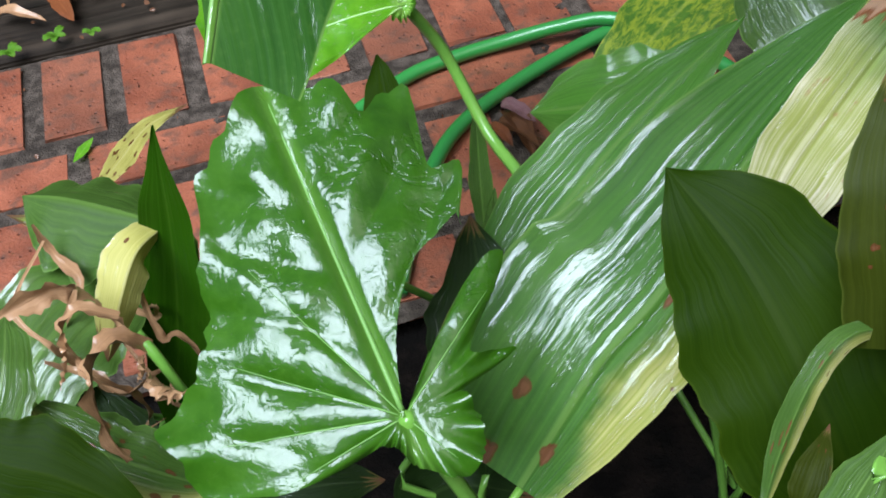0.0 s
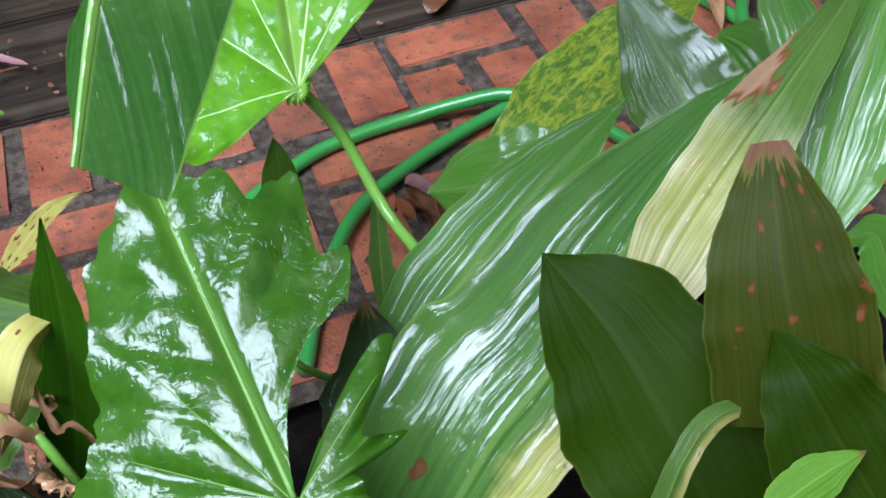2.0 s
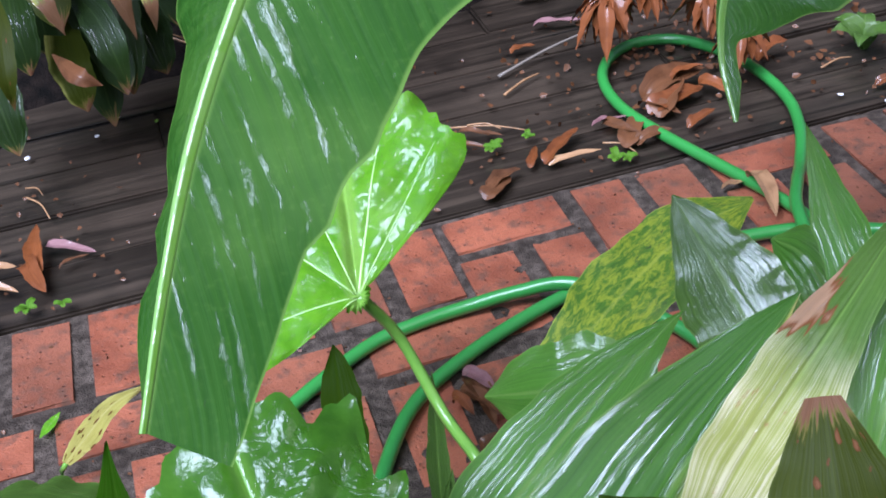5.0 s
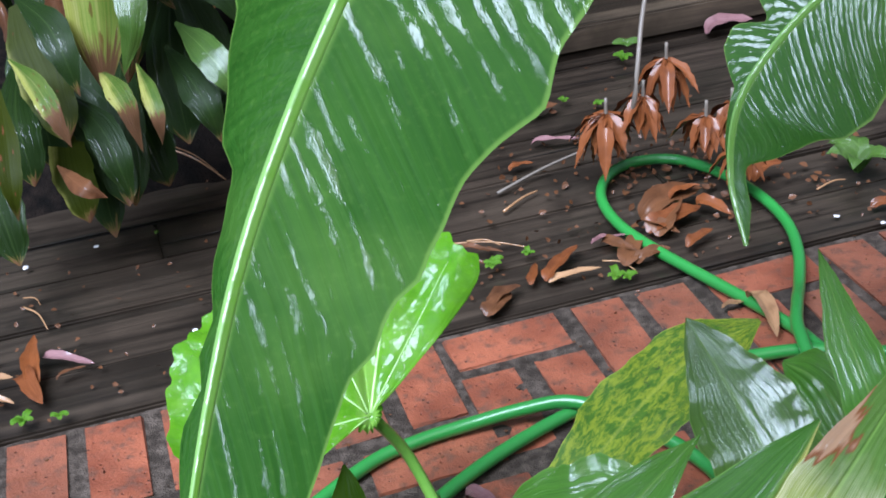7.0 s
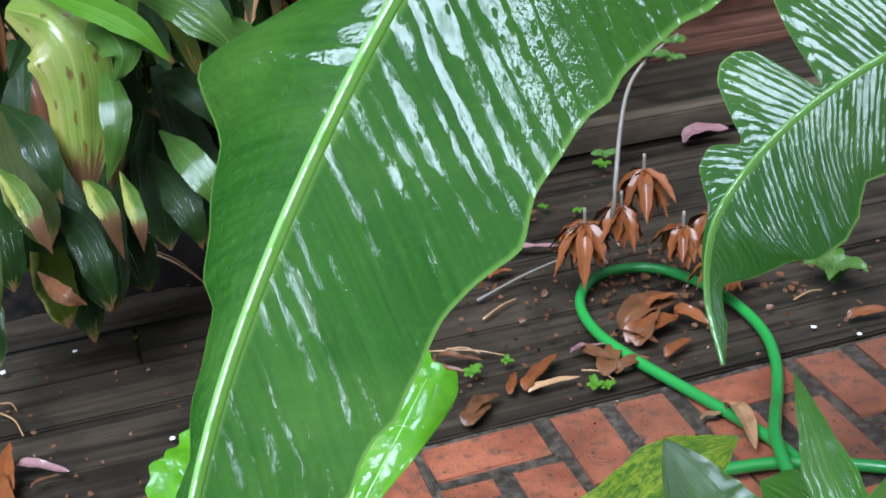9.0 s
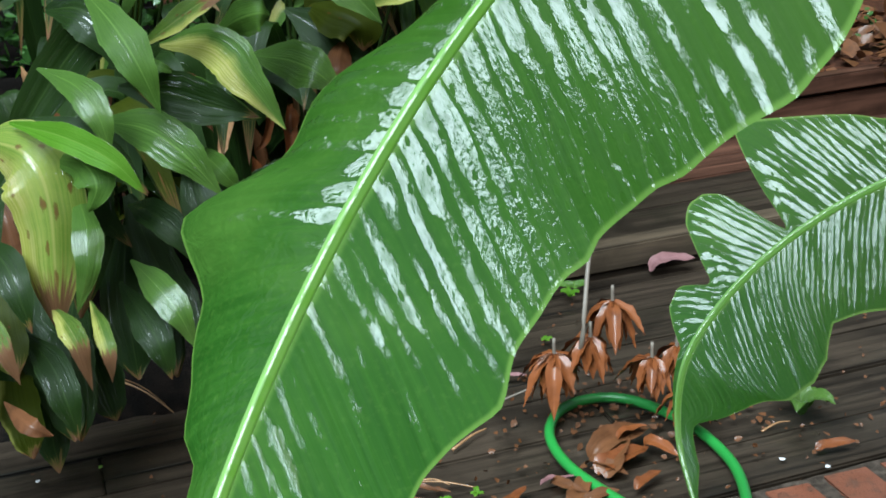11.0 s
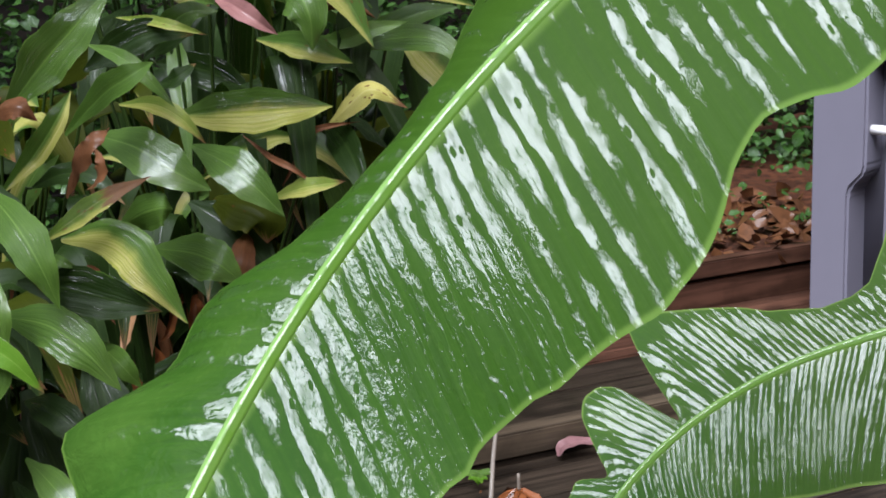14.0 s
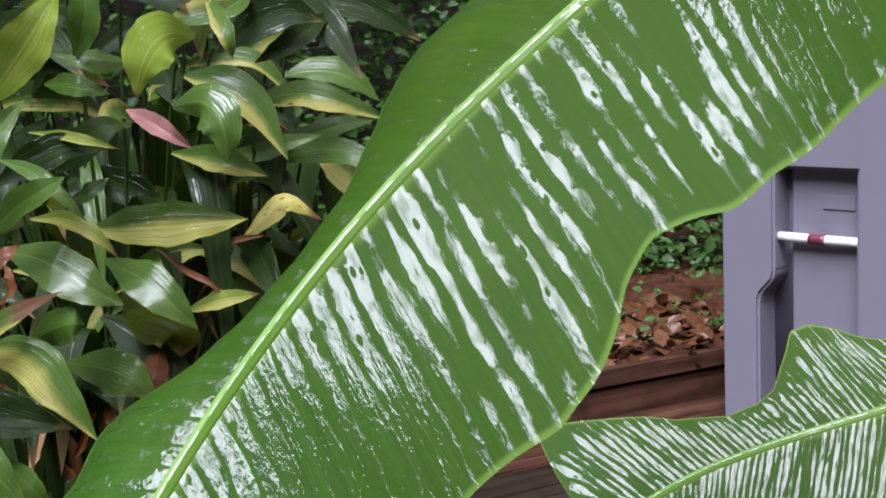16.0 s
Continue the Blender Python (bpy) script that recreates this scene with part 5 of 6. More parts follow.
    (M_STRAP, ([(-0.019, 2.502, 1.158), (0.037, 2.404, 1.157), (0.096, 2.401, 1.137)], 0.0193, (-0.016, -0.983, 0.184)), dict(fold=(20, -10), seed=235)),
    (M_STRAP_SPOT, ([(0.337, 2.786, 1.083), (0.440, 2.702, 1.110), (0.523, 2.656, 1.091), (0.619, 2.648, 1.050)], 0.0281, (-0.196, -0.913, 0.357)), dict(fold=(16, -6), seed=236)),
    (M_STRAP_SPOT, ([(0.277, 2.673, 1.320), (0.296, 2.593, 1.264), (0.309, 2.558, 1.222), (0.317, 2.569, 1.185)], 0.0190, (0.013, -0.994, 0.110)), dict(seed=237)),
    (M_STRAP, ([(0.200, 2.611, 1.101), (0.256, 2.533, 1.109), (0.286, 2.495, 1.065), (0.289, 2.502, 0.995)], 0.0466, (-0.048, -0.984, 0.172)), dict(fold=(-10, -22), seed=238)),
    (M_STRAP_SHADED, ([(0.538, 2.765, 1.271), (0.446, 2.690, 1.216), (0.367, 2.712, 1.174)], 0.0246, (-0.087, -0.973, 0.212)), dict(seed=239)),
    (M_STRAP, ([(0.140, 2.545, 1.187), (0.075, 2.476, 1.198), (-0.008, 2.509, 1.214)], 0.0249, (0.098, -0.918, 0.385)), dict(fold=(-10, -22), seed=240)),
    (M_STRAP_SPOT, ([(0.366, 2.706, 1.318), (0.326, 2.641, 1.285), (0.240, 2.633, 1.268), (0.206, 2.654, 1.238)], 0.0280, (-0.100, -0.927, 0.361)), dict(seed=241)),
    (M_STRAP_PALE, ([(-0.055, 2.516, 1.075), (0.008, 2.435, 1.071), (0.056, 2.399, 1.060), (0.106, 2.404, 1.042)], 0.0098, (-0.034, -0.979, 0.199)), dict(seed=242)),
    (M_STRAP, ([(-0.016, 2.559, 1.013), (0.032, 2.489, 1.051), (0.074, 2.460, 1.080), (0.127, 2.467, 1.079)], 0.0240, (0.040, -0.981, 0.192)), dict(fold=(20, -10), seed=243)),
    (M_STRAP_SHADED, ([(-0.074, 2.581, 1.250), (-0.025, 2.508, 1.276), (0.024, 2.472, 1.273), (0.068, 2.475, 1.232)], 0.0237, (-0.056, -0.976, 0.210)), dict(seed=244)),
    (M_STRAP_FRESH, ([(-0.383, 2.115, 0.661), (-0.292, 2.036, 0.656), (-0.215, 1.993, 0.625), (-0.167, 1.987, 0.566)], 0.0219, (0.189, -0.895, 0.405)), dict(fold=(20, -5), seed=245)),
    (M_STRAP, ([(-0.344, 2.190, 0.727), (-0.271, 2.108, 0.712), (-0.236, 2.066, 0.672), (-0.226, 2.061, 0.610)], 0.0260, (0.011, -0.844, 0.536)), dict(fold=(-14, 10), seed=246)),
    (M_STRAP_SMOOTH, ([(-0.332, 2.109, 0.601), (-0.266, 2.038, 0.609), (-0.243, 2.001, 0.583), (-0.263, 2.006, 0.541)], 0.0324, (0.082, -0.803, 0.590)), dict(fold=(-10, -20), seed=247)),
    (M_STRAP_WET, ([(-0.296, 2.097, 0.546), (-0.271, 2.016, 0.521), (-0.268, 1.971, 0.469), (-0.295, 1.965, 0.394)], 0.0240, (0.245, -0.831, 0.500)), dict(fold=(-16, -6), seed=248)),
    (M_WITHER, ([(-0.342, 2.011, 0.391), (-0.307, 1.938, 0.391), (-0.286, 1.903, 0.366), (-0.276, 1.896, 0.297)], 0.0190, (0.143, -0.793, 0.592)), dict(fold=(-16, 10), seed=249)),
    (M_WITHER, ([(-0.289, 2.036, 0.385), (-0.263, 1.960, 0.372), (-0.249, 1.922, 0.341), (-0.251, 1.924, 0.293)], 0.0141, (0.168, -0.779, 0.604)), dict(fold=(10, -16), seed=250)),
    (M_STRAP_WET, ([(-0.232, 2.118, 0.416), (-0.184, 2.039, 0.400), (-0.149, 1.998, 0.366), (-0.128, 1.993, 0.304)], 0.0266, (0.109, -0.798, 0.593)), dict(fold=(12, -14), seed=251)),
    (M_STRAP_SHADED, ([(-0.261, 2.145, 0.368), (-0.213, 2.060, 0.335), (-0.188, 2.020, 0.300), (-0.177, 2.017, 0.243)], 0.0290, (0.217, -0.785, 0.581)), dict(fold=(12, -14), seed=252)),
    (M_STRAP_SHADED, ([(-0.243, 2.226, 0.474), (-0.196, 2.156, 0.483), (-0.150, 2.117, 0.454), (-0.116, 2.109, 0.389)], 0.0277, (0.075, -0.815, 0.574)), dict(seed=253)),
    (M_STRAP_SHADED, ([(-0.419, 2.079, 0.327), (-0.357, 1.995, 0.301), (-0.331, 1.950, 0.253), (-0.321, 1.944, 0.188)], 0.0281, (0.099, -0.811, 0.577)), dict(seed=254)),
    (M_STRAP_SHADED, ([(-0.467, 2.094, 0.494), (-0.405, 2.010, 0.477), (-0.376, 1.961, 0.438), (-0.362, 1.947, 0.376)], 0.0274, (0.314, -0.793, 0.521)), dict(fold=(14, -10), seed=255)),
    (M_WITHER, ([(-0.480, 2.029, 0.416), (-0.425, 1.947, 0.404), (-0.396, 1.902, 0.372), (-0.378, 1.893, 0.318)], 0.0178, (0.235, -0.854, 0.465)), dict(fold=(14, -10), seed=256)),
    (M_STRAP_TIP, ([(-0.492, 1.983, 0.395), (-0.467, 1.881, 0.345), (-0.459, 1.827, 0.297), (-0.460, 1.818, 0.243)], 0.0184, (0.202, -0.767, 0.609)), dict(seed=257)),
    (M_DEAD, ([(-0.424, 1.946, 0.267), (-0.368, 1.853, 0.273), (-0.333, 1.854, 0.249)], 0.0153, (0.057, -0.758, 0.650)), dict(fold=(-20, -20), seed=258)),
]
ROOTS = [(-0.52, 2.52, 0.08), (-0.22, 2.6, 0.09), (0.06, 2.78, 0.09), (-0.42, 2.95, 0.09), (0.30, 3.05, 0.09), (0.0, 3.25, 0.09)]
clumps = [plant("cast_iron_plant", "dense clump of arching wet strap leaves, some yellow or brown-tipped", r, "strap-leaved clumps") for r in ROOTS]
_rnd = random.Random(5)
for _mat, _spec, _opts in BACK_LEAVES:
    _b = _spec[0][0]
    _c = min(clumps, key=lambda c: (c.location.x - _b[0]) ** 2 + (c.location.y - _b[1]) ** 2)
    leaf(_c, _mat, _spec, dict(nu=24, nv=6) | _opts , stalk=False)
for _c in clumps:
    for _i in range(9):
        _o = np.array(_c.location) + (_rnd.uniform(-0.22, 0.22), _rnd.uniform(-0.16, 0.2), _rnd.uniform(0.18, 0.55))
        _d = np.array((_rnd.uniform(-0.14, 0.14), _rnd.uniform(-0.12, 0.04), -_rnd.uniform(0.08, 0.2)))
        _p = [_o, _o + 0.4 * _d + (0, 0, 0.03), _o + 0.75 * _d, _o + _d]
        leaf(_c, _rnd.choice((M_DEAD, M_RUSSET, M_STRAW)), ([tuple(p) for p in _p], _rnd.uniform(0.01, 0.022), (0.1, -0.8, 0.5)), dict(fold=(_rnd.uniform(10, 50), _rnd.uniform(10, 50)), turn=_rnd.uniform(-90, 90), wave=0.15, nu=14, nv=3, seed=_i), "withered_leaf", "withered brown leaf", stalk=False)
for _k, _c in enumerate(clumps):
    for _i in range(18):
        _a, _len, _tall = _rnd.uniform(0, 6.28), _rnd.uniform(0.25, 0.45), (_rnd.uniform(0.15, 0.45) if _k < 2 else _rnd.uniform(0.3, 0.75)) + 0.05 * _k
        _d = np.array((math.cos(_a) * 0.8 + 0.3, math.sin(_a) * 0.6 - 0.25, 0))
        _o = np.array(_c.location) + (_rnd.uniform(-0.16, 0.16), _rnd.uniform(0.05, 0.3), 0.05)
        _p = [_o + _d * 0.05 + (0, 0, 0.12), _o + _d * _len * 0.35 + (0, 0, _tall * 0.8), _o + _d * _len * 0.75 + (0, 0, _tall), _o + _d * _len * 1.15 + (0, 0, _tall * _rnd.uniform(0.35, 0.85))]
        _m = _rnd.choice((M_STRAP_SHADED, M_STRAP_SHADED, M_STRAP_SHADED, M_STRAP_TIP))
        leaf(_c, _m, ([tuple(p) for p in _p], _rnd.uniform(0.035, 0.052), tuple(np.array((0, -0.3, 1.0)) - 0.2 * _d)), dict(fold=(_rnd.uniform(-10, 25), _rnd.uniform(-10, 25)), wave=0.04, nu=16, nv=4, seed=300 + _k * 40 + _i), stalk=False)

for _i in range(60):
    _o = np.array((_rnd.uniform(-0.38, 0.50), _rnd.uniform(2.68, 3.05), _rnd.uniform(0.62, 1.42)))
    _d = unit(np.array((_rnd.uniform(-0.5, 1.0), _rnd.uniform(-0.6, 0.0), _rnd.uniform(-0.5, 0.45)))) * _rnd.uniform(0.2, 0.32)
    _p = [_o, _o + 0.35 * _d + (0, 0, 0.025), _o + 0.7 * _d + (0, 0, 0.02), _o + _d - (0, 0, _rnd.uniform(0.0, 0.06))]
    _c = min(clumps[2:], key=lambda c: (c.location.x - _o[0]) ** 2 + (c.location.y - _o[1]) ** 2)
    _m = _rnd.choice((M_STRAP, M_STRAP_SHADED, M_STRAP_SHADED, M_STRAP_SPOT, M_STRAP_TIP, M_STRAP_EDGED))
    leaf(_c, _m, ([tuple(p) for p in _p], _rnd.uniform(0.022, 0.040), (_rnd.uniform(-0.4, 0.3), -0.8, _rnd.uniform(0.1, 0.7))), dict(fold=(_rnd.uniform(5, 30), _rnd.uniform(-15, 15)), wave=0.04, nu=16, nv=4, seed=600 + _i), stalk_mat=M_STALK_DARK)


def scatter_leaves(name, label, category, count, place, size, mat, seed):
    """One mesh of many small folded leaves."""
    rnd = random.Random(seed)
    verts, faces, uvs = [], [], []
    for _ in range(count):
        c = np.array(place(rnd))
        t = unit(np.array((rnd.gauss(0, 1), rnd.gauss(-0.3, 0.8), rnd.gauss(-0.1, 0.6))))
        n = unit(np.array((rnd.gauss(0, 0.5), rnd.gauss(-0.5, 0.5), 1.0)))
        s = unit(np.cross(t, n))
        n = np.cross(s, t)
        l = size * rnd.uniform(0.6, 1.3)
        w = l * rnd.uniform(0.28, 0.42)
        k = len(verts)
        ring = [c, c + t * l * 0.3 + s * w + n * w * 0.3, c + t * l * 0.7 + s * w * 0.7 + n * w * 0.2, c + t * l, c + t * l * 0.7 - s * w * 0.7 + n * w * 0.2, c + t * l * 0.3 - s * w + n * w * 0.3, c + t * l * 0.5]
        verts += ring
        uvs += [(0, 0.5), (0.3, 1), (0.7, 0.85), (1, 0.5), (0.7, 0.15), (0.3, 0), (0.5, 0.5)]
        faces += [(k, k + 1, k + 6), (k + 1, k + 2, k + 6), (k + 2, k + 3, k + 6), (k + 3, k + 4, k + 6), (k + 4, k + 5, k + 6), (k + 5, k, k + 6)]
    me = sheet(verts, faces, uvs)
    return tagged(link(name, me, mat, None, label), "", category, "", "stuff")


def in_hedge(rnd):
    x = rnd.uniform(-1.8, 4.2)
    return (x, 4.75 + 0.12 * x + abs(rnd.gauss(0, 0.25)), rnd.uniform(0.15, 2.1))


def on_bank(rnd):
    x, y = rnd.uniform(0.9, 3.0), rnd.uniform(3.9, 4.9)
    return (x, y, 0.2 + 0.55 * max(0.0, (y - 4.1)) * rnd.uniform(0.1, 1.2) + rnd.uniform(0, 0.06))


M_SMALL = leaf_material("small_shrub_leaf", (0.02, 0.06, 0.012), (0.04, 0.11, 0.02), (0.08, 0.18, 0.04), wet=0.7, through=0.2)
scatter_leaves("hedge", "dark small-leaved evergreen shrubs, wet", "shrub", 26000, in_hedge, 0.05, M_SMALL, 11)
scatter_leaves("ground_ivy", "low small-leaved ivy spreading over the mulch", "ivy", 800, on_bank, 0.032, M_SMALL, 12)
scatter_leaves("leaf_litter", "wet russet leaf litter on the mulch", "leaf litter", 800, lambda r: (r.uniform(0.8, 3.0), r.uniform(3.7, 4.4), 0.2 + r.uniform(0, 0.03)), 0.07, M_DEAD, 13)

scatter_leaves("deck_debris", "tiny wet leaf scraps and bark chips on the boards", "debris", 420, lambda r: paved(r.uniform(-0.9, 2.2), abs(r.gauss(0, 0.4)) % 0.88 + 0.02, 0.001 + 0.004 * r.random()), 0.009, M_DEAD, 14)
scatter_leaves("deck_debris", "scraps of dead leaf gathered by the sapling", "debris", 260, lambda r: (r.gauss(0.62, 0.16), r.gauss(2.2, 0.12), 0.003 + 0.006 * r.random()), 0.014, M_DEAD, 15)
scatter_leaves("brick_debris", "crumbs of soil and leaf in the brick joints", "debris", 350, lambda r: paved(r.uniform(-1.2, 2.0), -r.uniform(0.0, 0.5), 0.002), 0.006, M_DEAD, 16)

# ---- wheelie bin ----
def build_bin():
    root = thing("wheelie_bin", "grey plastic wheelie bin with a white lifting bar, standing on boards", "bin")
    root.matrix_world = pose(1.70, 3.47, 0.075, 0, 0, -58)
    w, d, h = 0.58, 0.66, 1.06

    def slab(name, x0, x1, z0, z1, y0, y1, bevel=0.01, label=""):
        ob = part(name, box_bm(x1 - x0, y1 - y0, z1 - z0, bevel, 3), M_BIN, root, label, False)
        ob.matrix_local = pose((x0 + x1) / 2, (y0 + y1) / 2, (z0 + z1) / 2)
        return ob

    body = bmesh.new()
    low = [(0.02, 0.09), (w - 0.02, 0.09), (w - 0.05, d - 0.08), (0.04, d - 0.08)]
    top = [(0.0, 0.075), (w, 0.075), (w, d), (0.0, d)]
    a = [body.verts.new((x, y, 0.02)) for x, y in low]
    b = [body.verts.new((x, y, h)) for x, y in top]
    body.faces.new(a[::-1])
    for i in range(4):
        k = (i + 1) % 4
        body.faces.new((a[i], a[k], b[k], b[i]))
    body.faces.new(b)
    bmesh.ops.bevel(body, geom=body.edges[:], offset=0.02, segments=3, affect="EDGES")
    part("body", body, M_BIN, root, smooth=True)
    post = bmesh.new()
    face = post.faces.new([post.verts.new((x, 0.0, z)) for x, z in [(0, 0), (0.118, 0), (0.118, 0.36), (0.124, 0.385), (0.162, 0.425), (0.168, 0.45), (0.168, h - 0.03), (0, h - 0.03)]])
    for e in bmesh.ops.extrude_face_region(post, geom=[face])["geom"]:
        if isinstance(e, bmesh.types.BMVert):
            e.co.y = 0.1
    bmesh.ops.recalc_face_normals(post, faces=post.faces)
    bmesh.ops.bevel(post, geom=post.edges[:], offset=0.008, segments=2, affect="EDGES")
    part("front_rib", post, M_BIN, root)
    slab("front_rib", 0.41, w, 0.0, h - 0.03, 0.0, 0.1)
    slab("front_panel", 0.15, 0.43, 0.735, h - 0.03, 0.002, 0.1)
    slab("front_panel", 0.195, 0.42, 0.02, 0.74, 0.05, 0.1, 0.006)
    slab("label_plate", 0.29, 0.385, 0.625, 0.665, 0.046, 0.06, 0.002)
    bar = link("lifting_bar", tube_mesh([(0.166, 0.03, 0.545), (0.29, 0.028, 0.545), (0.414, 0.03, 0.545)], 0.0135, 0.0135, 12, 8), M_WHITE, root, "white tubular lifting bar")
    link("tape", tube_mesh([(0.262, 0.0283, 0.545), (0.285, 0.028, 0.545), (0.31, 0.0283, 0.545)], 0.0143, 0.0143, 12, 4), M_MAROON, bar, "maroon tape band")
    slab("rim", -0.02, w + 0.02, h - 0.03, h + 0.01, 0.0, d + 0.01, 0.012)
    slab("lid", -0.025, w + 0.025, h + 0.012, h + 0.06, -0.02, d + 0.03, 0.02)
    for x in (0.06, w - 0.06):
        wheel = part("wheel", box_bm(0.05, 0.2, 0.2, 0.06, 4), M_DECK, root, "black wheel")
        wheel.matrix_local = pose(x, d - 0.02, 0.1)
    return root


build_bin()

# ---- hose ----
def hose(name, label, pts, radius):
    me = tube_mesh(pts, radius, radius, 12, 14 * len(pts))
    return tagged(link(name, me, M_HOSE), label, "hose")


hose("garden_hose", "green rubber garden hose looped over bricks and deck", [
    (0.02, 1.08, 0.012), (0.04, 1.20, 0.012), (0.085, 1.335, 0.012), (0.17, 1.43, 0.012), (0.29, 1.515, 0.013), (0.42, 1.575, 0.016), (0.59, 1.605, 0.018), (0.70, 1.60, 0.016), (0.85, 1.55, 0.012),
    (0.98, 1.40, 0.012), (0.9, 1.25, 0.012), (0.74, 1.33, 0.012), (0.665, 1.50, 0.014), (0.652, 1.62, 0.038), (0.672, 1.70, 0.034), (0.70, 1.78, 0.014), (0.728, 1.88, 0.012), (0.735, 1.98, 0.012), (0.71, 2.09, 0.012), (0.66, 2.18, 0.012),
    (0.60, 2.235, 0.012), (0.53, 2.24, 0.012), (0.475, 2.20, 0.012), (0.448, 2.12, 0.012), (0.462, 2.02, 0.012), (0.51, 1.92, 0.012), (0.57, 1.82, 0.013), (0.63, 1.72, 0.014), (0.675, 1.63, 0.013), (0.70, 1.50, 0.012), (0.66, 1.30, 0.012)], 0.0098)
hose("garden_hose", "green rubber garden hose curving over the bricks", [
    (-0.22, 1.12, 0.012), (-0.13, 1.28, 0.012), (-0.06, 1.375, 0.012), (0.03, 1.465, 0.012), (0.095, 1.50, 0.012), (0.16, 1.52, 0.014), (0.24, 1.53, 0.024), (0.31, 1.528, 0.03), (0.38, 1.49, 0.02), (0.46, 1.40, 0.012), (0.5, 1.28, 0.012)], 0.0098)

# ---- things lying about ----
def fallen(mat, a, b, ratio, lift, seed):
    a, b = np.array(a), np.array(b)
    rnd = random.Random(seed)
    span = np.linalg.norm(b - a)
    mid = (a + b) / 2 + (rnd.uniform(-0.004, 0.004), rnd.uniform(-0.004, 0.004), lift * 0.6)
    pts = [tuple(a), tuple(a * 0.7 + mid * 0.3 + (0, 0, lift * 0.4)), tuple(mid), tuple(b + (0, 0, lift * rnd.uniform(0.1, 0.7)))]
    me = blade_mesh(pts, span * ratio * 0.55, (rnd.uniform(-0.3, 0.3), rnd.uniform(-0.6, 0.1), 1), STUB, fold=(rnd.uniform(5, 40), rnd.uniform(5, 40)), wave=0.1, waves=2, nu=14, nv=4, seed=seed)
    names = {"dead_leaf_brown": "curled brown dead leaf lying wet", "dead_leaf_russet": "curled russet dead leaf lying wet",
             "withered_leaf_tan": "tan dry leaf lying on the ground", "dead_leaf_pinkish": "pinkish wet dead leaf lying flat"}
    return tagged(link("fallen_leaf", me, mat), names[mat.name], "leaf", "fallen leaves")


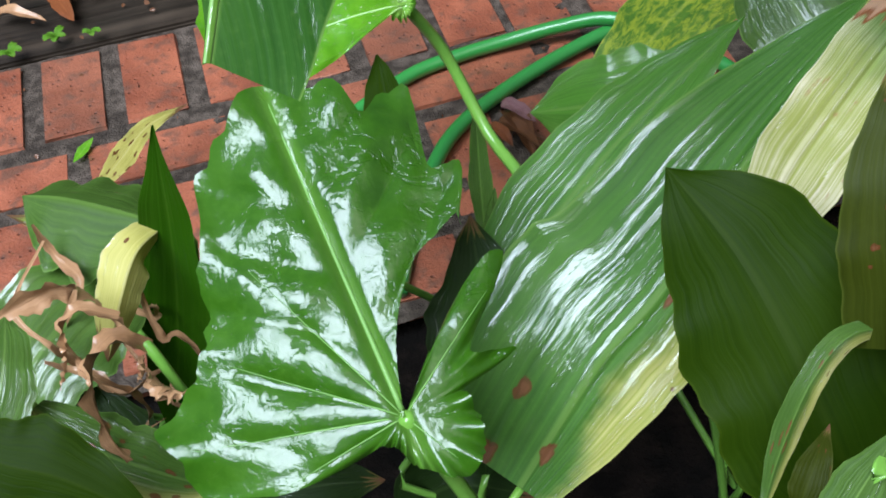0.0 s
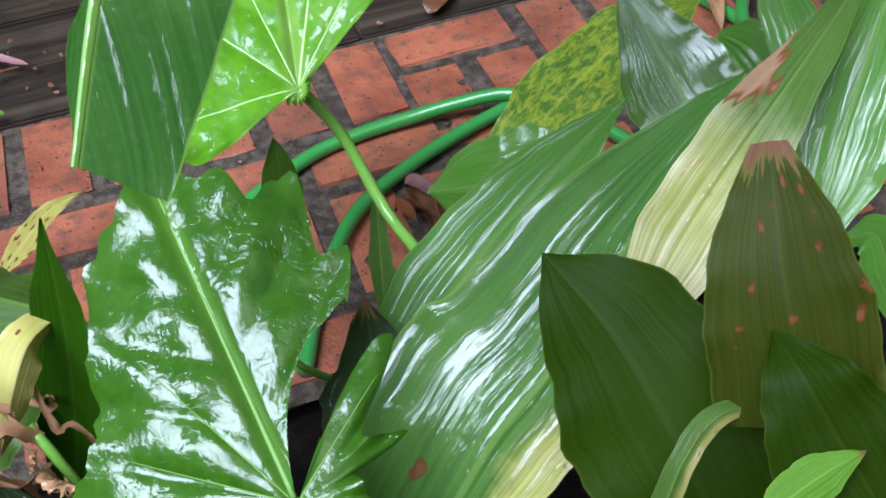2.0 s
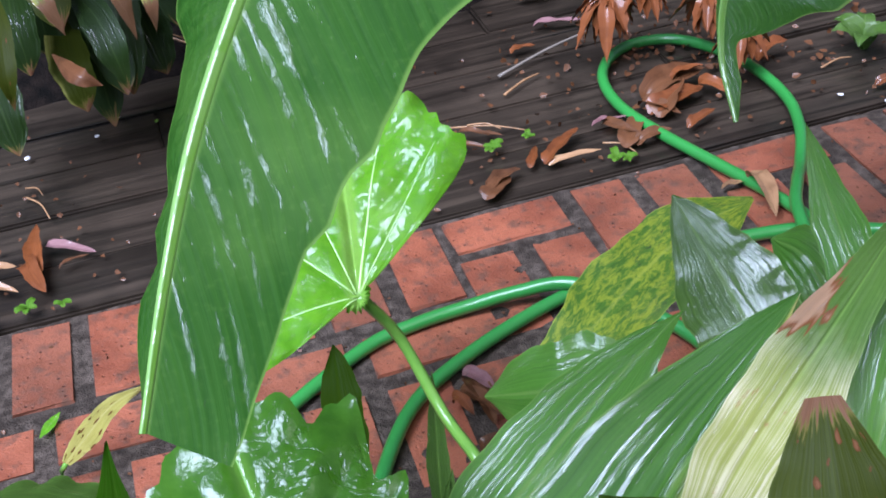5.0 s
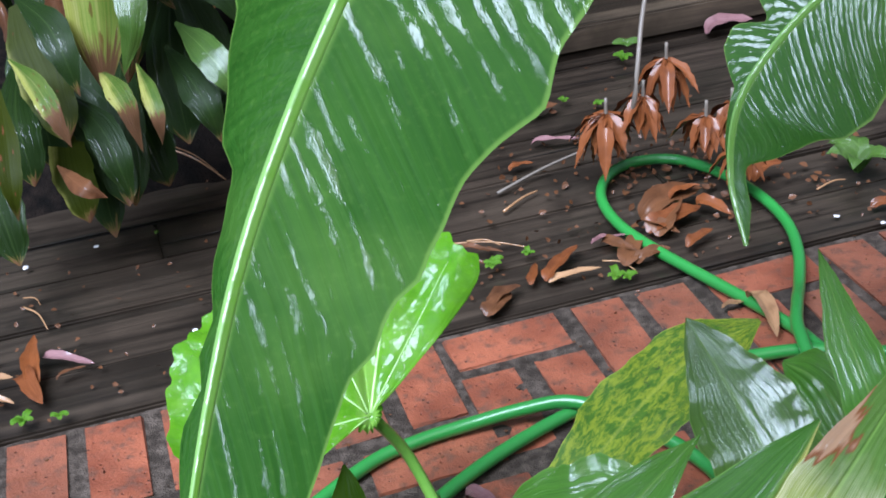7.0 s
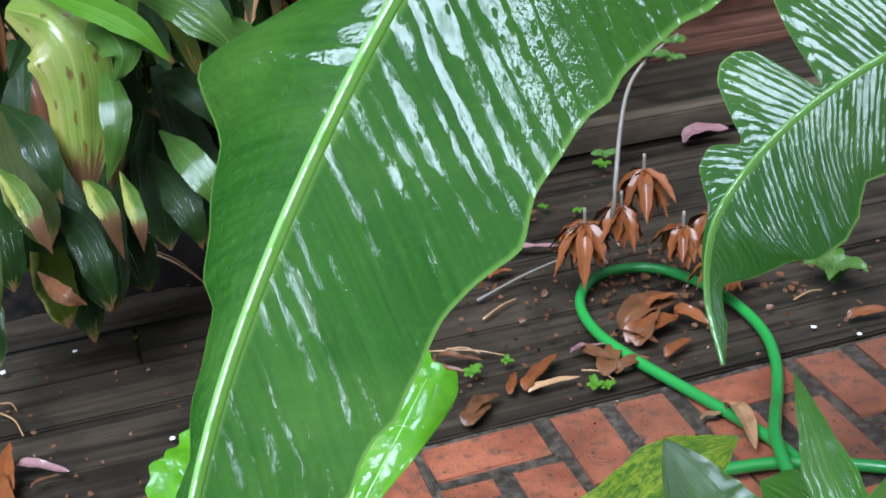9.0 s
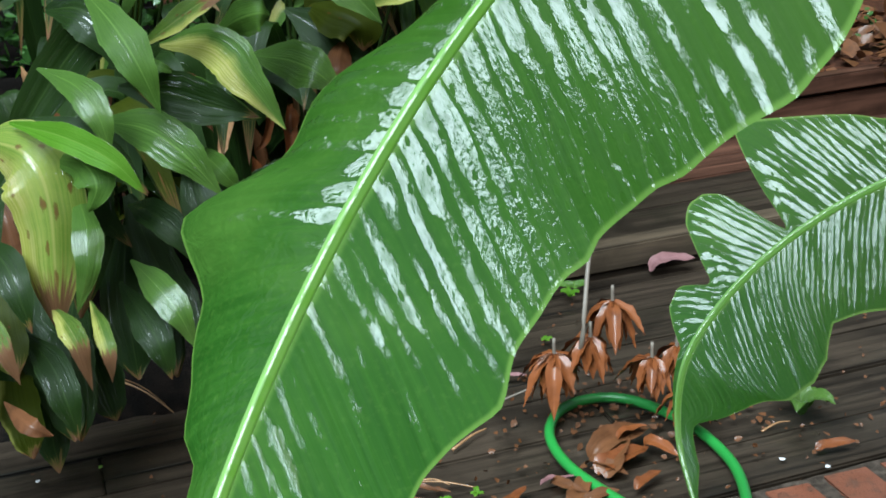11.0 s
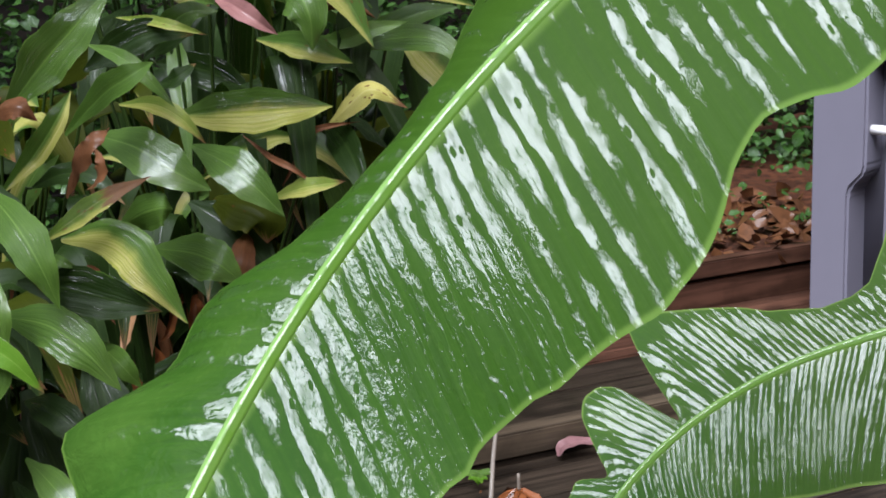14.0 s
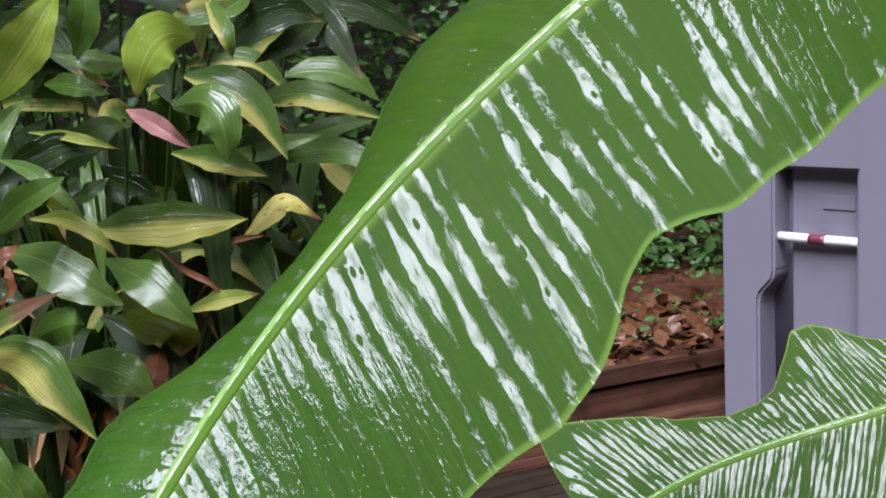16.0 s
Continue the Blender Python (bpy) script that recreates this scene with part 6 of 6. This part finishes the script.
LITTER = [
    (M_RUSSET, (0.318, 1.871, 0.008), (0.382, 1.963, 0.008), 0.26, 0.012),
    (M_STRAW, (0.322, 1.867, 0.008), (0.411, 1.894, 0.008), 0.13, 0.01),
    (M_RUSSET, (0.292, 1.866, 0.008), (0.308, 1.927, 0.008), 0.25, 0.008),
    (M_PINK, (0.407, 1.971, 0.008), (0.478, 1.982, 0.008), 0.3, 0.012),
    (M_DEAD, (0.450, 1.892, 0.008), (0.487, 1.980, 0.008), 0.35, 0.012),
    (M_DEAD, (0.506, 2.037, 0.008), (0.626, 2.110, 0.008), 0.33, 0.03),
    (M_RUSSET, (0.506, 1.989, 0.008), (0.610, 2.052, 0.008), 0.3, 0.02),
    (M_RUSSET, (0.559, 1.930, 0.008), (0.611, 1.969, 0.008), 0.3, 0.012),
    (M_DEAD, (0.522, 1.973, 0.008), (0.577, 2.093, 0.008), 0.35, 0.02),
    (M_RUSSET, (0.606, 2.067, 0.008), (0.653, 2.012, 0.008), 0.3, 0.02),
    (M_RUSSET, (0.552, 2.068, 0.008), (0.618, 2.095, 0.008), 0.4, 0.04),
    (M_DEAD, (0.164, 1.969, 0.008), (0.237, 1.937, 0.008), 0.16, 0.012),
    (M_RUSSET, (0.299, 2.265, 0.008), (0.346, 2.283, 0.008), 0.32, 0.012),
    (M_RUSSET, (-0.474, 1.725, 0.008), (-0.502, 1.857, 0.008), 0.22, 0.02),
    (M_PINK, (-0.481, 1.802, 0.008), (-0.393, 1.770, 0.008), 0.2, 0.012),
    (M_DEAD, (-0.446, 1.740, 0.008), (-0.402, 1.760, 0.008), 0.18, 0.01),
    (M_PINK, (0.801, 2.824, 0.008), (0.911, 2.837, 0.008), 0.35, 0.04),
    (M_RUSSET, (0.887, 1.997, 0.008), (0.963, 2.002, 0.008), 0.22, 0.012),
    (M_RUSSET, (0.722, 2.127, 0.008), (0.786, 2.168, 0.008), 0.35, 0.03),
    (M_PINK, (0.352, 2.365, 0.008), (0.448, 2.361, 0.008), 0.22, 0.012),
    (M_DEAD, (0.338, 2.489, 0.008), (0.424, 2.513, 0.008), 0.3, 0.02),
    (M_DEAD, (0.222, 1.818, 0.008), (0.276, 1.862, 0.008), 0.35, 0.01),
    (M_DEAD, (-0.584, 2.483, 0.008), (-0.445, 2.366, 0.008), 0.4, 0.03),
    (M_STRAW, (0.619, 1.755, 0.008), (0.627, 1.643, 0.008), 0.26, 0.04),
    (M_STRAW, (0.571, 1.745, 0.008), (0.628, 1.757, 0.008), 0.2, 0.012),
    (M_DEAD, (0.469, 1.897, 0.008), (0.530, 1.921, 0.008), 0.3, 0.02),
    (M_DEAD, (0.158, 1.381, 0.008), (0.187, 1.285, 0.008), 0.3, 0.02),
    (M_DEAD, (0.141, 1.351, 0.008), (0.194, 1.292, 0.008), 0.3, 0.025),
    (M_RUSSET, (0.138, 1.335, 0.008), (0.162, 1.297, 0.008), 0.34, 0.03),
    (M_DEAD, (0.165, 1.248, 0.008), (0.209, 1.270, 0.008), 0.3, 0.02),
    (M_DEAD, (0.165, 1.331, 0.008), (0.206, 1.307, 0.008), 0.3, 0.015),
    (M_PINK, (0.154, 1.377, 0.008), (0.193, 1.326, 0.008), 0.3, 0.035),
    (M_STRAW, (-0.572, 1.710, 0.008), (-0.497, 1.686, 0.008), 0.26, 0.02),
    (M_RUSSET, (-0.503, 1.761, 0.008), (-0.453, 1.676, 0.008), 0.3, 0.02),
    (M_STRAW, (-0.565, 1.738, 0.008), (-0.510, 1.744, 0.008), 0.25, 0.03),
    (M_DEAD, (0.423, 1.971, 0.008), (0.476, 1.922, 0.008), 0.3, 0.02),
    (M_DEAD, (0.494, 2.022, 0.008), (0.554, 1.965, 0.008), 0.3, 0.02),
    (M_RUSSET, (0.487, 1.682, 0.008), (0.542, 1.698, 0.008), 0.3, 0.01),
    (M_DEAD, (1.062, 2.747, 0.008), (1.134, 2.763, 0.008), 0.3, 0.02),
    (M_DEAD, (0.184, 2.003, 0.008), (0.258, 1.965, 0.008), 0.16, 0.01),
    (M_DEAD, (0.214, 1.790, 0.008), (0.259, 1.846, 0.008), 0.4, 0.01),
]
for _i, (_mat, _a, _b, _w, _l) in enumerate(LITTER):
    fallen(_mat, _a, _b, _w, _l, 500 + _i)
tagged(link("fallen_leaf", blade_mesh([(-0.400, 1.364, 0.006), (-0.379, 1.404, 0.012)], 0.007, (0, -0.5, 1), fold=(10, 10), nu=12, nv=4), M_LIME), "small fresh green leaf on the bricks", "leaf", "fallen leaves")


def rosette(at, count, length, seed):
    """Dead magnolia-like leaves hanging in a fan from a twig."""
    rnd = random.Random(seed)
    root = thing("dead_leaf_cluster", "fan of russet dead leaves hanging on a twig", "dead leaves", at, "dead leaf fans")
    for i in range(count):
        a = 6.28 * i / count + rnd.uniform(-0.2, 0.2)
        out, down = rnd.uniform(0.25, 1.0), rnd.uniform(0.55, 1.0)
        d = np.array((math.cos(a) * out, math.sin(a) * out, 0))
        l = length * rnd.uniform(0.8, 1.15)
        p = [(0, 0, 0), tuple(d * l * 0.35 + (0, 0, -0.25 * l * down)), tuple(d * l * 0.6 + (0, 0, -0.65 * l * down)), tuple(d * l * 0.8 + (0, 0, -l * down))]
        me = blade_mesh(p, l * 0.15, tuple(d + (0, 0, 0.5)), NEEDLE, fold=(28, 28), wave=0.08, nu=12, nv=3, seed=seed + i)
        link("leaf", me, M_RUSSET, root)
    link("twig", tube_mesh([(0, 0, 0.03), (0, 0, 0.01), (0, 0, -0.01)], 0.003, 0.004, 6, 4), M_TWIG, root)
    return root


for _i, _p in enumerate([(0.468, 2.170, 0.150), (0.580, 2.198, 0.230), (0.532, 2.162, 0.180), (0.638, 2.142, 0.139), (0.682, 2.140, 0.158), (0.677, 2.059, 0.110)]):
    rosette((_p[0], _p[1], max(_p[2], 0.085)), (30, 24, 14, 20, 16, 12)[_i], (0.095, 0.09, 0.08, 0.085, 0.085, 0.075)[_i], 40 + _i * 30)

sapling = thing("sapling", "thin grey twiggy sapling with a few small leaves", "sapling", (0.56, 2.3, 0))
under(link("stem", tube_mesh([(0.517, 2.321, 0.000), (0.513, 2.150, 0.171), (0.541, 2.215, 0.302), (0.567, 2.257, 0.368), (0.608, 2.284, 0.407), (0.667, 2.322, 0.431)], 0.005, 0.003, 7, 30), M_TWIG), sapling)
for _i, _p in enumerate([(0.616, 2.273, 0.410), (0.648, 2.283, 0.398), (0.657, 2.301, 0.423), (0.511, 2.194, 0.265)]):
    for _k in range(4):
        _a = _k * 1.6 + _i
        _t = np.array(_p)
        under(link("leaf", blade_mesh([tuple(_t), tuple(_t + (0.012 * math.cos(_a), 0.008 * math.sin(_a), 0.006)), tuple(_t + (0.026 * math.cos(_a), 0.018 * math.sin(_a), 0.004))], 0.008, (0, -0.4, 1), STUB, nu=8, nv=3, seed=_i), M_STRAP), sapling)


def sprout(at, count, length, seed, mat=M_STRAP_FRESH):
    rnd = random.Random(seed)
    root = thing("seedling", "tiny green seedling growing between the boards", "seedling", at, "seedlings")
    for i in range(count):
        a = 6.28 * i / count + rnd.uniform(-0.4, 0.4)
        l = length * rnd.uniform(0.7, 1.2)
        d = np.array((math.cos(a), math.sin(a), 0))
        p = [(0, 0, 0.002), tuple(d * l * 0.3 + (0, 0, l * 0.6)), tuple(d * l * 0.7 + (0, 0, l * 0.75)), tuple(d * l + (0, 0, l * 0.6))]
        link("leaf", blade_mesh(p, l * 0.3, (0, -0.3, 1), NEEDLE if length > 0.04 else STUB, fold=(15, 15), nu=10, nv=3, seed=seed + i), mat, root)
    return root


for _i, _p in enumerate([(0.300, 1.962, 0.004), (0.236, 1.933, 0.004), (0.430, 1.860, 0.004), (0.506, 2.514, 0.004), (0.440, 2.546, 0.004), (-0.473, 1.641, 0.004), (-0.422, 1.646, 0.004), (-0.534, 1.612, 0.004), (0.595, 2.725, 0.004), (0.448, 1.857, 0.004), (0.237, 1.940, 0.004)]):
    sprout(_p, 4 + _i % 2, 0.014 + 0.003 * (_i % 3), 700 + 10 * _i)
sprout((0.908, 2.128, 0.004), 6, 0.06, 900, M_STRAP)
for _a, _b, _r in [
    ((0.269, 2.188, 0.005), (0.448, 2.297, 0.020), 0.0032),
    ((0.273, 2.118, 0.005), (0.341, 2.182, 0.005), 0.0028),
    ((-0.374, 2.431, 0.060), (-0.250, 2.364, 0.010), 0.0018),
    ((-0.346, 2.385, 0.080), (-0.257, 2.372, 0.015), 0.0014),
    ((0.171, 2.027, 0.005), (0.305, 1.985, 0.006), 0.0018),
    ((-0.546, 1.965, 0.005), (-0.491, 1.890, 0.005), 0.0018),
    ((-0.553, 1.993, 0.006), (-0.518, 1.965, 0.006), 0.0016),
    ((0.201, 2.020, 0.010), (0.257, 2.003, 0.006), 0.002),
    ((0.417, 1.919, 0.006), (0.464, 1.881, 0.006), 0.0016),
    ((0.818, 2.072, 0.010), (0.877, 2.097, 0.010), 0.002),
    ((-0.357, 2.431, 0.050), (-0.240, 2.346, 0.010), 0.0018),
]:
    _a, _b = np.array(_a), np.array(_b)
    _m = (_a + _b) / 2 + (0.004, 0.006, 0.003)
    tagged(link("twig", tube_mesh([tuple(_a), tuple(_m), tuple(_b)], _r, _r * 0.6, 6, 10), M_TWIG if _r > 0.003 else M_STRAW), "thin dry twig lying on the boards", "twig", "twigs")
for _i, _p in enumerate([(-0.458, 2.150, 0.003), (-0.430, 2.209, 0.003), (-0.574, 2.100, 0.003), (-0.354, 2.180, 0.003), (0.891, 1.951, 0.003), (0.826, 1.987, 0.003), (-0.247, 1.846, 0.003), (-0.432, 2.208, 0.003)]):
    _b = bmesh.new()
    bmesh.ops.create_icosphere(_b, subdivisions=1, radius=0.006)
    for _v in _b.verts:
        _v.co *= random.uniform(0.6, 1.2)
        _v.co.z *= 0.4
    tagged(part("pebble", _b, M_LIME if _i == 3 else M_WHITE, None, "small pale chip on the boards"), "", "pebble", "pebbles").location = _p


# ---- bricks ----
def brick_mesh(seed):
    rnd = random.Random(seed)
    bm = box_bm(0.199, 0.0985, 0.05, 0.009, 3)
    for v in bm.verts:
        v.co += Vector((rnd.uniform(-1, 1), rnd.uniform(-1, 1), rnd.uniform(-0.5, 0.5))) * 0.002
    me = bpy.data.meshes.new("brick")
    bm.to_mesh(me)
    bm.free()
    me.materials.append(M_BRICK)
    return me


BRICKS = [brick_mesh(60 + k) for k in range(6)]
_rnd = random.Random(9)


def lay(s, q, across):
    """A brick centred there: across the edging, or along it."""
    ob = new("brick", BRICKS[_rnd.randrange(6)])
    x, y, _ = paved(s, q)
    ob.parent = pavement
    ob.matrix_local = pose(x, y, -0.024 + _rnd.uniform(-0.0025, 0.002), _rnd.uniform(-0.7, 0.7), _rnd.uniform(-0.7, 0.7), TURN + (90 if across else 0) + _rnd.uniform(-1, 1) + (180 if _rnd.random() < 0.5 else 0))


# outer course: headers, with single stretchers let in, and the courses behind them
_stretch = [(0.565, 0.765), (0.995, 1.2), (1.64, 1.845)]
_s = -1.42
while _s < 2.2:
    if any(a - 0.02 < _s < b - 0.05 for a, b in _stretch):
        a, b = next((a, b) for a, b in _stretch if a - 0.02 < _s < b - 0.05)
        lay((a + b) / 2 + 0.004, -0.05, False)
        lay(a + 0.05, -0.205, True)
        lay(a + 0.165, -0.205, True)
        _s = b
    else:
        lay(_s + 0.062, -0.1, True)
        _s += 0.1105
for _k in range(18):
    _c = -1.4 + 0.21 * _k
    if not any(a - 0.05 < _c < b + 0.05 for a, b in _stretch):
        lay(_c, -0.265, False)
for _k in range(33):
    lay(-1.45 + 0.1115 * _k, -0.43, True)
for _k in range(18):
    lay(-1.4 + 0.212 * _k, -0.59, False)
